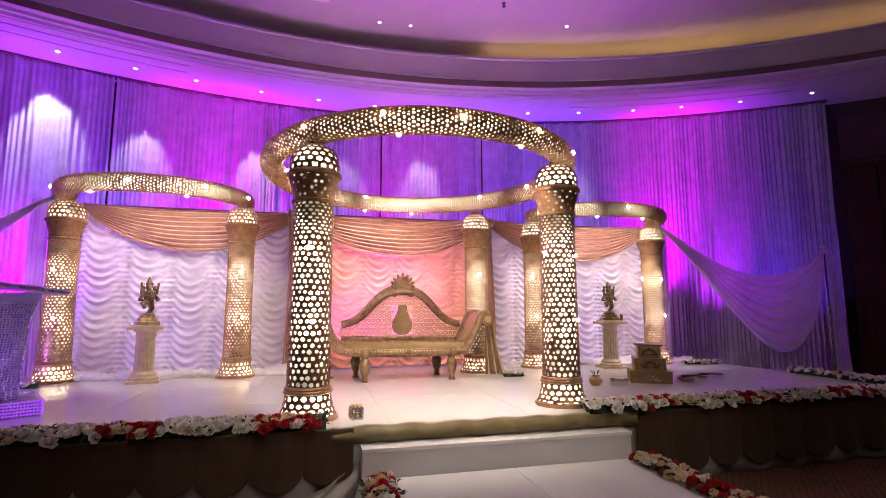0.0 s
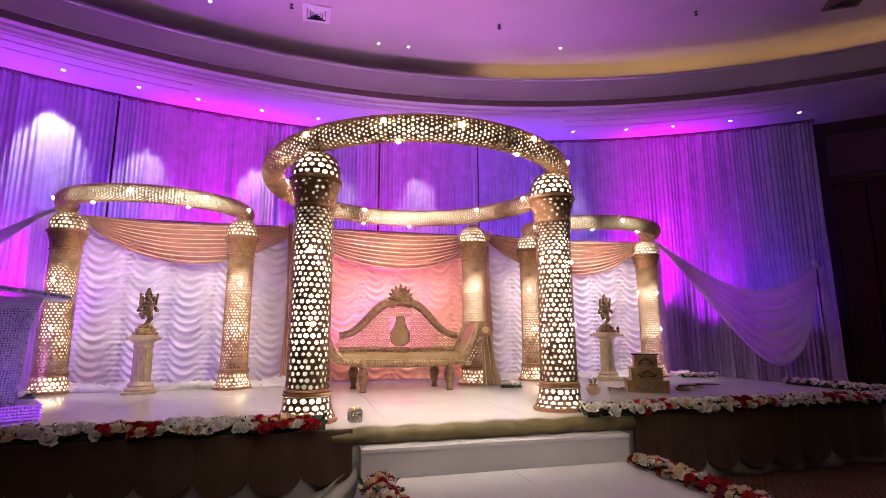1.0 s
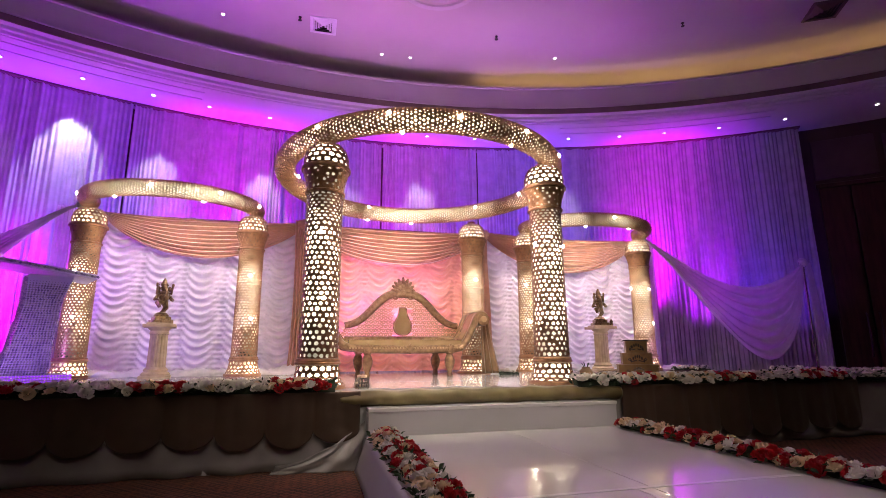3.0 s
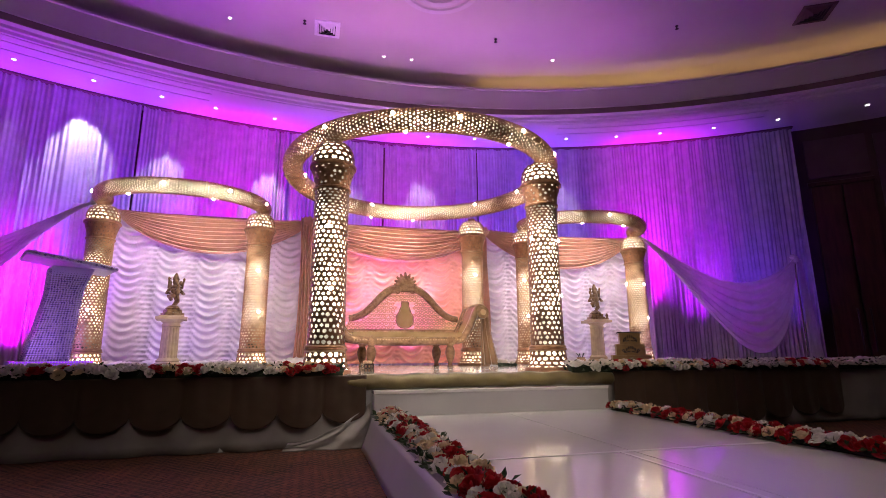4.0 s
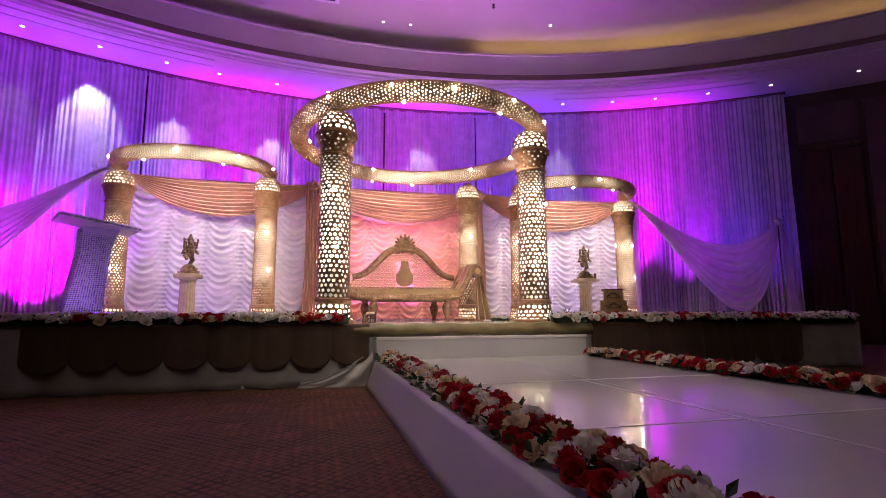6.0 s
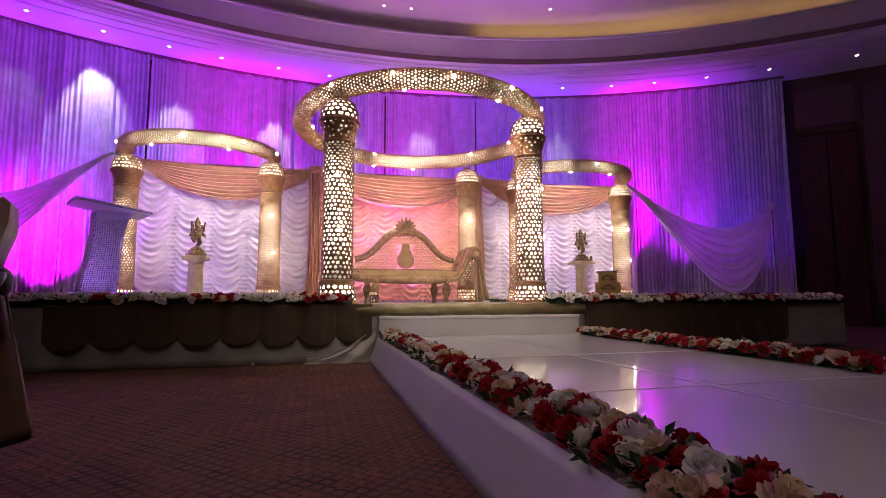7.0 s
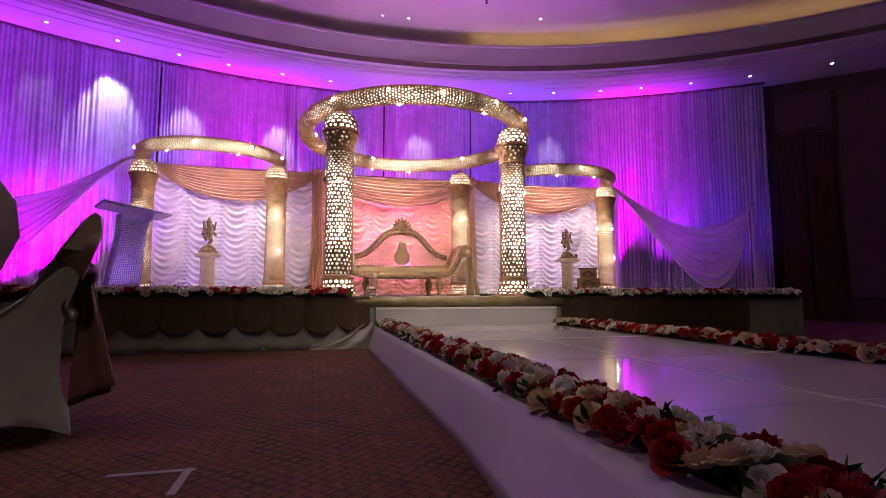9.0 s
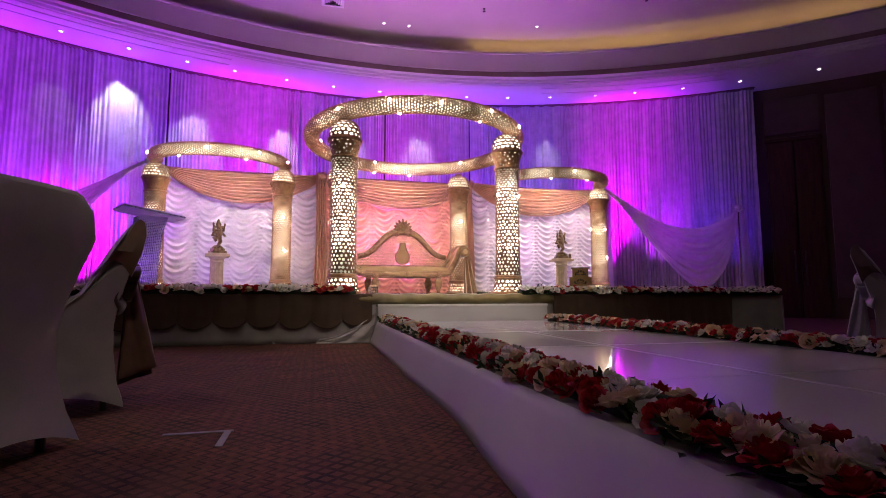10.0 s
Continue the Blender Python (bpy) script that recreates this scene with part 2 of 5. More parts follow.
M_ROSE_WHITE = fabric("white_petal", (0.86, 0.83, 0.79), 0.6, 0.0, 0.22, colour2=(0.78, 0.74, 0.66))
M_ROSE_CREAM = fabric("cream_petal", (0.82, 0.70, 0.48), 0.6, 0.0, 0.22, colour2=(0.76, 0.56, 0.36))
M_ROSE_RED = fabric("red_petal", (0.52, 0.014, 0.024), 0.5, 0.0, 0.22, colour2=(0.36, 0.008, 0.016))
M_LEAF = material("dark_leaf", (0.035, 0.07, 0.028), 0.45, 0, (0.015, 0.03, 0.014), 10)
M_GRASS = material("moss_base", (0.02, 0.035, 0.018), 0.8)
M_TAPE = material("white_tape", (0.30, 0.27, 0.26), 0.5)


def crystal_material():
    m = material("crystal_beads", (0.80, 0.74, 0.90), 0.10, 0.5, (0.48, 0.42, 0.66), 70, 0.0, 120, coat=0.6)
    n, l = m.node_tree.nodes, m.node_tree.links
    geo, ramp = n.new("ShaderNodeNewGeometry"), n.new("ShaderNodeValToRGB")
    ramp.color_ramp.elements[0].color, ramp.color_ramp.elements[1].color = (0.34, 0.29, 0.56, 1), (1.0, 0.98, 1.0, 1)
    l.new(geo.outputs["Random Per Island"], ramp.inputs["Fac"])
    l.new(ramp.outputs["Color"], n["Principled BSDF"].inputs["Base Color"])
    return m


M_CRYSTAL = crystal_material()
M_ACRYLIC = fabric("violet_acrylic", (0.70, 0.64, 0.82), 0.14, 0.0, 0.45, colour2=(0.52, 0.45, 0.70))


def carpet_material():
    m = material("patterned_carpet", (0.23, 0.080, 0.042), 0.95, 0, (0.12, 0.040, 0.024), 7, 0.4, 170)
    n, l = m.node_tree.nodes, m.node_tree.links
    b = n["Principled BSDF"]
    co = n.new("ShaderNodeTexCoord")
    sep = n.new("ShaderNodeSeparateXYZ")
    l.new(co.outputs["Object"], sep.inputs[0])

    def calc(op, a, b=0.0, c=0.0):
        node = n.new("ShaderNodeMath")
        node.operation = op
        for k, v in enumerate((a, b, c)):
            if isinstance(v, (int, float)):
                node.inputs[k].default_value = v
            else:
                l.new(v, node.inputs[k])
        return node.outputs[0]

    x, y = sep.outputs["X"], sep.outputs["Y"]
    zig = calc("PINGPONG", y, 0.03)                       # saw-edged borders of the woven patches
    xs = calc("MULTIPLY_ADD", zig, 1.1, x)
    row = calc("FLOOR", calc("DIVIDE", y, 0.17))
    col = calc("FLOOR", calc("ADD", calc("DIVIDE", xs, 0.16), calc("MULTIPLY", row, 0.37)))
    cell, pick = n.new("ShaderNodeCombineXYZ"), n.new("ShaderNodeTexWhiteNoise")
    l.new(col, cell.inputs[0])
    l.new(row, cell.inputs[1])
    l.new(cell.outputs[0], pick.inputs["Vector"])
    dark = calc("GREATER_THAN", pick.outputs["Value"], 0.46)
    line_a = calc("LESS_THAN", calc("PINGPONG", calc("ADD", x, y), 0.036), 0.012)
    line_b = calc("LESS_THAN", calc("PINGPONG", calc("SUBTRACT", x, y), 0.036), 0.012)
    worn = n.new("ShaderNodeTexNoise")
    worn.inputs["Scale"].default_value, worn.inputs["Detail"].default_value = 6.0, 4
    l.new(co.outputs["Object"], worn.inputs["Vector"])
    lattice = calc("MULTIPLY", calc("MAXIMUM", line_a, line_b), calc("SUBTRACT", calc("MULTIPLY", worn.outputs["Fac"], 2.2), 0.35))
    stripe = calc("LESS_THAN", calc("PINGPONG", xs, 0.030), 0.007)

    def blend(fac, a, b):
        node = n.new("ShaderNodeMix")
        node.data_type = "RGBA"
        l.new(fac, node.inputs[0])
        for k, v in ((6, a), (7, b)):
            if isinstance(v, tuple):
                node.inputs[k].default_value = (*v, 1)
            else:
                l.new(v, node.inputs[k])
        return node.outputs[2]

    ground = b.inputs["Base Color"].links[0].from_socket
    red_patch = blend(calc("MAXIMUM", calc("MULTIPLY", stripe, 0.85), calc("MULTIPLY", lattice, 0.45)), ground, (0.035, 0.014, 0.012))
    dark_patch = blend(calc("MULTIPLY", lattice, 0.9), (0.15, 0.056, 0.034), (0.022, 0.011, 0.009))
    l.new(blend(calc("MULTIPLY", dark, 0.92), red_patch, dark_patch), b.inputs["Base Color"])
    return m


M_CARPET = carpet_material()


# ---- building blocks ----
def thing(name, label, category, at=(0, 0, 0), turn=0.0, group="", kind=""):
    ob = new(name)
    ob.empty_display_size = 0.1
    ob.matrix_world = pose(*at, 0, 0, turn)
    return tagged(ob, label, category, group, kind)


def mesh_of(name, verts, faces, mat, smooth=True):
    me = bpy.data.meshes.new(name)
    me.from_pydata([tuple(v) for v in verts], [], faces)
    me.materials.append(mat)
    if smooth:
        me.shade_smooth()
    me.update()
    return me


def hang(name, me, parent=None, at=None, label=""):
    ob = new(name, me)
    if parent is not None:
        ob.parent = parent
    if at is not None:
        ob.matrix_basis = at
    if label:
        tagged(ob, label)
    return ob


def part(name, bm, mat, parent=None, label="", smooth=True, at=None):
    me = bpy.data.meshes.new(name)
    bm.to_mesh(me)
    bm.free()
    me.materials.append(mat)
    if smooth:
        me.shade_smooth()
        me.set_sharp_from_angle(angle=radians(40))
    return hang(name, me, parent, at, label)


def lathe(profile, seg=32, bm=None, centre=(0, 0, 0), caps=True):
    bm = bm or bmesh.new()
    rings = []
    for r, z in profile:
        rings.append([bm.verts.new((centre[0] + r * math.cos(2 * math.pi * k / seg), centre[1] + r * math.sin(2 * math.pi * k / seg), centre[2] + z)) for k in range(seg)])
    for a, b in zip(rings, rings[1:]):
        for k in range(seg):
            bm.faces.new((a[k], a[(k + 1) % seg], b[(k + 1) % seg], b[k]))
    if caps:
        bm.faces.new(list(reversed(rings[0])))
        bm.faces.new(rings[-1])
    return bm


def box(x0, x1, y0, y1, z0, z1, bevel=0.0, bm=None):
    bm = bm or bmesh.new()
    made = bmesh.ops.create_cube(bm, size=1, matrix=Matrix.Translation(((x0 + x1) / 2, (y0 + y1) / 2, (z0 + z1) / 2)) @ Matrix.Diagonal((x1 - x0, y1 - y0, z1 - z0, 1)))
    if bevel:
        vs = set(made["verts"])
        bmesh.ops.bevel(bm, geom=[e for e in bm.edges if e.verts[0] in vs], offset=bevel, segments=2, affect="EDGES", profile=0.7)
    return bm


def tube(path, radii, seg=10, bm=None, closed=False, flat=1.0):
    """A bar swept along points; radii one number or one a point; flat squashes it along the frame's second axis."""
    bm = bm or bmesh.new()
    pts = [Vector(p) for p in path]
    n = len(pts)
    if not hasattr(radii, "__len__"):
        radii = [radii] * n
    rings, side = [], None
    for i, p in enumerate(pts):
        d = (pts[min(i + 1, n - 1)] - pts[max(i - 1, 0)]).normalized()
        if side is None:
            side = d.orthogonal().normalized()
        side = (side - d * side.dot(d)).normalized()
        up = d.cross(side)
        rings.append([bm.verts.new(p + (side * math.cos(2 * math.pi * k / seg) + up * flat * math.sin(2 * math.pi * k / seg)) * radii[i]) for k in range(seg)])
    for a, b in zip(rings, rings[1:]):
        for k in range(seg):
            bm.faces.new((a[k], a[(k + 1) % seg], b[(k + 1) % seg], b[k]))
    bm.faces.new(list(reversed(rings[0])))
    bm.faces.new(rings[-1])
    return bm


def ball(bm, c, r, seg=12, sc=(1, 1, 1)):
    bmesh.ops.create_uvsphere(bm, u_segments=seg, v_segments=max(6, seg * 2 // 3), radius=r, matrix=Matrix.Translation(c) @ Matrix.Diagonal((*sc, 1)))
    return bm


def slab_outline(pts, y0, y1, bm=None):
    """A flat outline in x and z given thickness between y0 and y1."""
    bm = bm or bmesh.new()
    a = [bm.verts.new((x, y0, z)) for x, z in pts]
    b = [bm.verts.new((x, y1, z)) for x, z in pts]
    bm.faces.new(a)
    bm.faces.new(list(reversed(b)))
    n = len(pts)
    for k in range(n):
        bm.faces.new((a[k], b[k], b[(k + 1) % n], a[(k + 1) % n]))
    bmesh.ops.recalc_face_normals(bm, faces=bm.faces)
    return bm


def sheet(point, nu, nv, name, mat, parent=None, thick=0.0, label=""):
    """A cloth over u, v in 0..1, from a function that gives a point."""
    verts = [point(i / nu, j / nv) for j in range(nv + 1) for i in range(nu + 1)]
    w = nu + 1
    faces = [(j * w + i, j * w + i + 1, (j + 1) * w + i + 1, (j + 1) * w + i) for j in range(nv) for i in range(nu)]
    me = mesh_of(name, verts, faces, mat)
    ob = hang(name, me, parent, None, label)
    if thick:
        md = ob.modifiers.new("thickness", "SOLIDIFY")
        md.thickness, md.offset = thick, 0
    return ob


def perforated(surface, nu, nv, big, small, name, mat, depth=0.009, seed=0):
    """A pierced shell: uneven rounded holes with rims in staggered cells of a surface (u, v) -> point, normal."""
    rng = random.Random(seed)
    verts, faces = [], []
    outer = [(-.5, -.5), (0, -.5), (.5, -.5), (.5, 0), (.5, .5), (0, .5), (-.5, .5), (-.5, 0)]
    for j in range(nv):
        for i in range(nu):
            sh = 0.5 * (j % 2)
            h = small + (big - small) * rng.random() ** 0.6
            room = max(0.0, 0.47 - h)
            cu, cv = rng.uniform(-room, room), rng.uniform(-room, room)
            square, turn = rng.uniform(0.0, 0.16), rng.uniform(0, math.pi)
            wobble = [1 + square * math.cos(4 * (math.pi * k / 4) + turn) + rng.uniform(-0.10, 0.06) for k in range(8)]
            base = len(verts)
            for a, b in outer:
                verts.append(surface((i + sh + 0.5 + a) / nu, min(1, max(0, (j + 0.5 + b) / nv)))[0])
            for inward in (0, depth):
                for k in range(8):
                    an = math.pi * 2 * (k - 3) / 8
                    hk = min(h * wobble[k], 0.485)
                    p, nrm = surface((i + sh + 0.5 + cu + hk * math.cos(an)) / nu, min(1, max(0, (j + 0.5 + cv + hk * math.sin(an)) / nv)))
                    verts.append(p - nrm * inward)
            for k in range(8):
                k2 = (k + 1) % 8
                faces.append((base + k, base + k2, base + 8 + k2, base + 8 + k))
                faces.append((base + 8 + k, base + 8 + k2, base + 16 + k2, base + 16 + k))
    return mesh_of(name, verts, faces, mat, False)


def lathe_surface(profile):
    def at(u, v):
        s = v * (len(profile) - 1)
        i = min(int(s), len(profile) - 2)
        f = s - i
        r = profile[i][0] * (1 - f) + profile[i + 1][0] * f
        z = profile[i][1] * (1 - f) + profile[i + 1][1] * f
        a = 2 * math.pi * u
        slope = (profile[i + 1][0] - profile[i][0]) / max(1e-4, math.hypot(profile[i + 1][1] - profile[i][1], profile[i + 1][0] - profile[i][0]))
        nrm = Vector((math.cos(a), math.sin(a), -slope)).normalized()
        return Vector((r * math.cos(a), r * math.sin(a), z)), nrm
    return at


# ---- the hall ----
def arc_band(rows, a0, a1, seg, bm=None):
    """Faces between (radius, height) rows swept round the hall's centre."""
    bm = bm or bmesh.new()
    cols = []
    for k in range(seg + 1):
        deg = a0 + (a1 - a0) * k / seg
        cols.append([bm.verts.new(polar(r, deg, z)) for r, z in rows])
    for a, b in zip(cols, cols[1:]):
        for k in range(len(rows) - 1):
            bm.faces.new((a[k], a[k + 1], b[k + 1], b[k]))
    return bm


bm = bmesh.new()
bmesh.ops.create_circle(bm, cap_ends=True, segments=128, radius=R_WALL + 0.05, matrix=Matrix.Translation((CX, CY, 0)))
tagged(part("floor", bm, M_CARPET, smooth=False), "dark red-brown patterned hotel carpet", "floor", kind="structure")
bm = arc_band([(R_WALL, -0.05), (R_WALL, Z_SOFFIT + 0.02), (R_WALL + 0.2, Z_SOFFIT + 0.02), (R_WALL + 0.2, -0.05)], -180, 180, 160)
tagged(part("wall", bm, M_WALL), "dark brown round wall of the hall", "wall", kind="structure")
# one ceiling: soffit, stepped moulding, fascia, lip, cove and raised middle
bm = arc_band([(R_WALL + 0.2, Z_SOFFIT), (14.44, Z_SOFFIT), (14.43, Z_SOFFIT + 0.05), (14.39, Z_SOFFIT + 0.05), (14.38, Z_SOFFIT - 0.012), (14.33, Z_SOFFIT - 0.012),
               (14.32, Z_SOFFIT + 0.04), (14.19, Z_SOFFIT + 0.04), (14.18, Z_SOFFIT - 0.02), (14.13, Z_SOFFIT - 0.02), (14.12, Z_SOFFIT + 0.03), (14.0, Z_SOFFIT + 0.03),
               (14.0, Z_SOFFIT + 0.165), (13.975, Z_SOFFIT + 0.17), (13.975, Z_SOFFIT + 0.195), (14.0, Z_SOFFIT + 0.20), (14.0, Z_LIP - 0.05), (13.96, Z_LIP - 0.04), (13.96, Z_LIP), (14.03, Z_LIP),
               (14.03, Z_LIP - 0.12), (14.35, Z_LIP - 0.12)], -180, 180, 192)
tagged(part("ceiling", bm, M_CEIL, smooth=False), "painted round soffit with a stepped moulding", "ceiling", kind="structure")
bm = arc_band([(14.35, Z_LIP - 0.12), (14.33, Z_LIP + 0.2), (14.25, Z_TOP - 0.08), (14.1, Z_TOP), (10, Z_TOP + 0.004), (5, Z_TOP + 0.006), (0.01, Z_TOP + 0.006)], -180, 180, 160)
tagged(part("ceiling_raised", bm, M_CEIL_UP), "raised round middle of the ceiling in satin paint", "ceiling", kind="structure")
bm = arc_band([(13.995, Z_SOFFIT + 0.034), (13.985, Z_SOFFIT + 0.04), (13.985, Z_SOFFIT + 0.155), (13.995, Z_SOFFIT + 0.16)], -180, 180, 192)
tagged(part("trim", bm, M_TRIM_DARK, smooth=False), "dark brown band at the foot of the ceiling fascia", "trim", kind="structure")
# the lit strip in the cove
for a0, a1, mat in ((9.5, 30, M_COVE), (30.2, 56, M_COVE_DIM)):
    bm = arc_band([(14.10, Z_LIP - 0.07), (14.16, Z_LIP - 0.02), (14.22, Z_LIP - 0.07)], a0, a1, 30)
    tagged(part("cove_light", bm, mat), "golden strip light hidden in the ceiling cove", "strip light")
# raised lines on the soffit
for a0, a1, r0, r1 in ((17, 34.5, 14.62, 14.95), (-40, -13, 14.62, 14.95)):
    bm = bmesh.new()
    for ra, rb, b0, b1 in ((r0, r0 + 0.03, a0, a1), (r1 - 0.03, r1, a0, a1)):
        arc_band([(ra, Z_SOFFIT - 0.001), (ra, Z_SOFFIT - 0.018), (rb, Z_SOFFIT - 0.018), (rb, Z_SOFFIT - 0.001)], b0, b1, 24, bm)
    for e in (a0, a1):
        arc_band([(r0, Z_SOFFIT - 0.001), (r0, Z_SOFFIT - 0.018), (r1, Z_SOFFIT - 0.018), (r1, Z_SOFFIT - 0.001)], e - 0.06, e + 0.06, 1, bm)
    tagged(part("trim", bm, M_CEIL), "thin painted moulding frame on the soffit", "trim", kind="structure")


def downlight(deg, r, z, mat, size=0.036):
    ob = thing("downlight", "small round recessed ceiling spotlight, lit", "downlight", polar(r, deg, z), group="ceiling downlights")
    part("rim", lathe([(size * 1.5, 0.0), (size * 1.5, -0.012), (size * 1.1, -0.016), (size, -0.004)], 16, caps=False), M_CEIL, ob)
    part("disc", lathe([(size, -0.006), (size * 0.9, -0.02), (size * 0.4, -0.028)], 12), mat, ob, "glowing white lamp")


for deg in (-29.5, -25.0, -20.6, -16.3, -12.5, -8.0, -3.7, 0.8, 5.3, 9.6, 13.8, 18.1, 22.6, 26.4, 30.8, 35.7, 41.8):
    downlight(deg, R_LAMP, Z_SOFFIT, M_COOLBULB)
for x, y in ((-1.2, 8.55), (1.76, 9.08), (2.35, 9.05), (5.3, 8.33)):
    downlight(math.degrees(math.atan2(x - CX, y - CY)), math.hypot(x - CX, y - CY), Z_TOP, M_COOLBULB, 0.03)
for x, y in ((0.15, 8.3), (3.85, 7.95), (7.1, 6.7)):
    ob = thing("sprinkler", "small dark sprinkler head under the ceiling", "sprinkler", (x, y, Z_TOP))
    part("stem", lathe([(0.03, 0.0), (0.03, -0.01), (0.012, -0.015), (0.012, -0.06)], 10), M_DARK, ob)
    part("deflector", lathe([(0.03, -0.06), (0.034, -0.07), (0.01, -0.075)], 10), M_DARK, ob)


def air_vent(x, y, w, turn, mat):
    ob = thing("air_vent", "square louvred ceiling air diffuser", "air vent", (x, y, Z_TOP), turn)
    bm = bmesh.new()
    h = w / 2
    for a, b, c, d in ((-h, h, -h, -h + 0.05), (-h, h, h - 0.05, h), (-h, -h + 0.05, -h + 0.05, h - 0.05), (h - 0.05, h, -h + 0.05, h - 0.05)):
        box(a, b, c, d, -0.02, 0.0, 0, bm)
    part("frame", bm, mat, ob, smooth=False)
    part("backing", box(-h + 0.05, h - 0.05, -h + 0.05, h - 0.05, -0.004, 0.0), M_DARK, ob, "dark duct", False)
    for k in range(4):
        q = (h - 0.05) * (1 - k / 4.3)
        bm = bmesh.new()
        for s in (0, 1, 2, 3):
            m = Matrix.Rotation(s * math.pi / 2, 4, "Z")
            vs = [bm.verts.new(m @ Vector(p)) for p in ((-q, -q, -0.006), (q, -q, -0.006), (q - 0.035, -q + 0.035, -0.035), (-q + 0.035, -q + 0.035, -0.035))]
            bm.faces.new(vs)
        part("slat", bm, mat, ob, smooth=False)


air_vent(0.57, 8.44, 0.48, 0, M_JOINT)
air_vent(9.35, 5.75, 0.55, -30, M_PANEL)
ob = thing("ceiling_rose", "round stepped air diffuser in the raised ceiling", "air vent", (2.4, 6.75, Z_TOP))
for r in (0.22, 0.42, 0.62):
    part("ring", lathe([(r, 0), (r + 0.02, -0.03), (r + 0.11, -0.035), (r + 0.13, 0)], 40, caps=False), M_CEIL, ob)

# dark wall panels and a double door beyond the curtain
def wall_panel(a0, a1, z0, z1, mat, name, label, proud=0.05):
    bm = arc_band([(R_WALL, z0), (R_WALL - proud, z0 + 0.02), (R_WALL - proud, z1 - 0.02), (R_WALL, z1)], a0, a1, 6)
    for e in (a0, a1):
        bm.faces.new([bm.verts.new(polar(r, e, z)) for r, z in ((R_WALL, z0), (R_WALL - proud, z0 + 0.02), (R_WALL - proud, z1 - 0.02), (R_WALL, z1))])
    return tagged(part(name, bm, mat, smooth=False), label, "wall panel", kind="structure")


for k in range(9):
    a = 38.0 + k * 8.6
    wall_panel(a, a + 4.1, 4.65, 5.6, M_PANEL, "panel", "mauve upholstered panel above the door")
    wall_panel(a + 4.6, a + 8.2, 0.5, 5.55, M_PANEL, "panel", "tall mauve upholstered wall panel")
    wall_panel(a - 0.1, a + 4.25, 4.46, 4.58, M_WOOD, "trim", "dark wooden door head")
    door = thing("double_door", "closed dark wooden double door", "door", polar(R_WALL, a + 2.05, 0), -(a + 2.05), kind="structure")
    for s in (-1, 1):
        leaf = part("door_leaf", box(s * 0.02, s * 0.56, -0.10, -0.02, 0.02, 4.44, 0.01), M_WOOD, door, smooth=False)
        part("handle", tube([(s * 0.11, -0.10, 0.75), (s * 0.11, -0.15, 0.78), (s * 0.11, -0.15, 1.62), (s * 0.11, -0.10, 1.65)], 0.014, 8), M_DARK, leaf, "slim dark metal pull handle")


# ---- the big curtain ----
def pleat(s, z):
    """How far the cloth stands out at s metres along the rail and height z."""
    w = noise.noise(Vector((s * 0.9, 3.1, z * 0.05)))
    w2 = noise.noise(Vector((s * 4.0, 9.1, z * 0.08)))
    f = 0.034 * math.sin(2 * math.pi * (s / 0.083 + 1.6 * w + 0.5 * w2)) * (0.8 + 0.9 * w2)
    f += 0.045 * math.sin(2 * math.pi * (s / 0.37 + 1.3 * w) + 1.0) + 0.06 * noise.noise(Vector((s * 2.1, 7.7, z * 0.1)))
    f += 0.020 * noise.noise(Vector((s * 24.0, 1.7, z * 0.2)))
    f += 0.032 * max(0.0, math.sin(2 * math.pi * (s / 0.43 + 2.3 * w + 0.3 * w2)) - 0.75) / 0.25
    return f


splits = [-52, -42, -33.5, -26.2, -17.45, -7.6, 1.6, 10.1, 19.2, 28.0, 37.1]
PARTED = (-17.45, 1.6, 10.1)
for a0, a1 in zip(splits, splits[1:]):
    def curtain_point(u, v, a0=a0, a1=a1):
        g0, g1 = (0.06 if a0 in PARTED else 0.0), (0.06 if a1 in PARTED else 0.0)
        deg = a0 + g0 + (a1 - a0 - g0 - g1) * u
        z = 0.02 + (Z_SOFFIT - 0.03) * v
        return polar(R_CURTAIN - 0.05 + pleat(radians(deg) * R_CURTAIN, z) * (0.75 + 0.35 * (1 - v)), deg, z)
    ob = sheet(curtain_point, int((a1 - a0) * 0.277 / 0.0125), 8, "curtain", M_CURTAIN)
    tagged(ob, "floor-length pale pleated curtain washed with violet light", "curtain", "wall curtains")
bm = arc_band([(R_CURTAIN - 0.12, Z_SOFFIT - 0.002), (R_CURTAIN - 0.12, Z_SOFFIT - 0.035), (R_CURTAIN + 0.02, Z_SOFFIT - 0.035), (R_CURTAIN + 0.02, Z_SOFFIT - 0.002)], -52, 37.2, 60)
tagged(part("curtain_rail", bm, M_PANEL), "dark curtain rail under the soffit", "rail", kind="structure")

# ---- stage, step and walkway ----
SX0, SX1, SY0, SY1 = -3.45, 7.25, 4.08, 8.9
stage = thing("stage", "low stage covered with glossy white panels", "stage", kind="structure")
part("platform", box(SX0, SX1, SY0, SY1, 0.0, STAGE - 0.012), M_SIDE, stage, "white boxed stage frame", False)
step = thing("step", "single white boxed step up to the stage", "step", kind="structure")
part("tread", box(1.07, 3.27, 3.88, 4.07, STEP - 0.03, STEP, 0.006), M_GLOSS, step, smooth=False)
part("riser", box(1.075, 3.265, 3.89, 4.07, 0.0, STEP - 0.03), M_SIDE, step, smooth=False)
walkway = thing("walkway", "raised glossy white walkway to the stage", "walkway", kind="structure")
WX0, WX1, WY0, WY1 = 1.07, 3.38, -6.5, 3.88


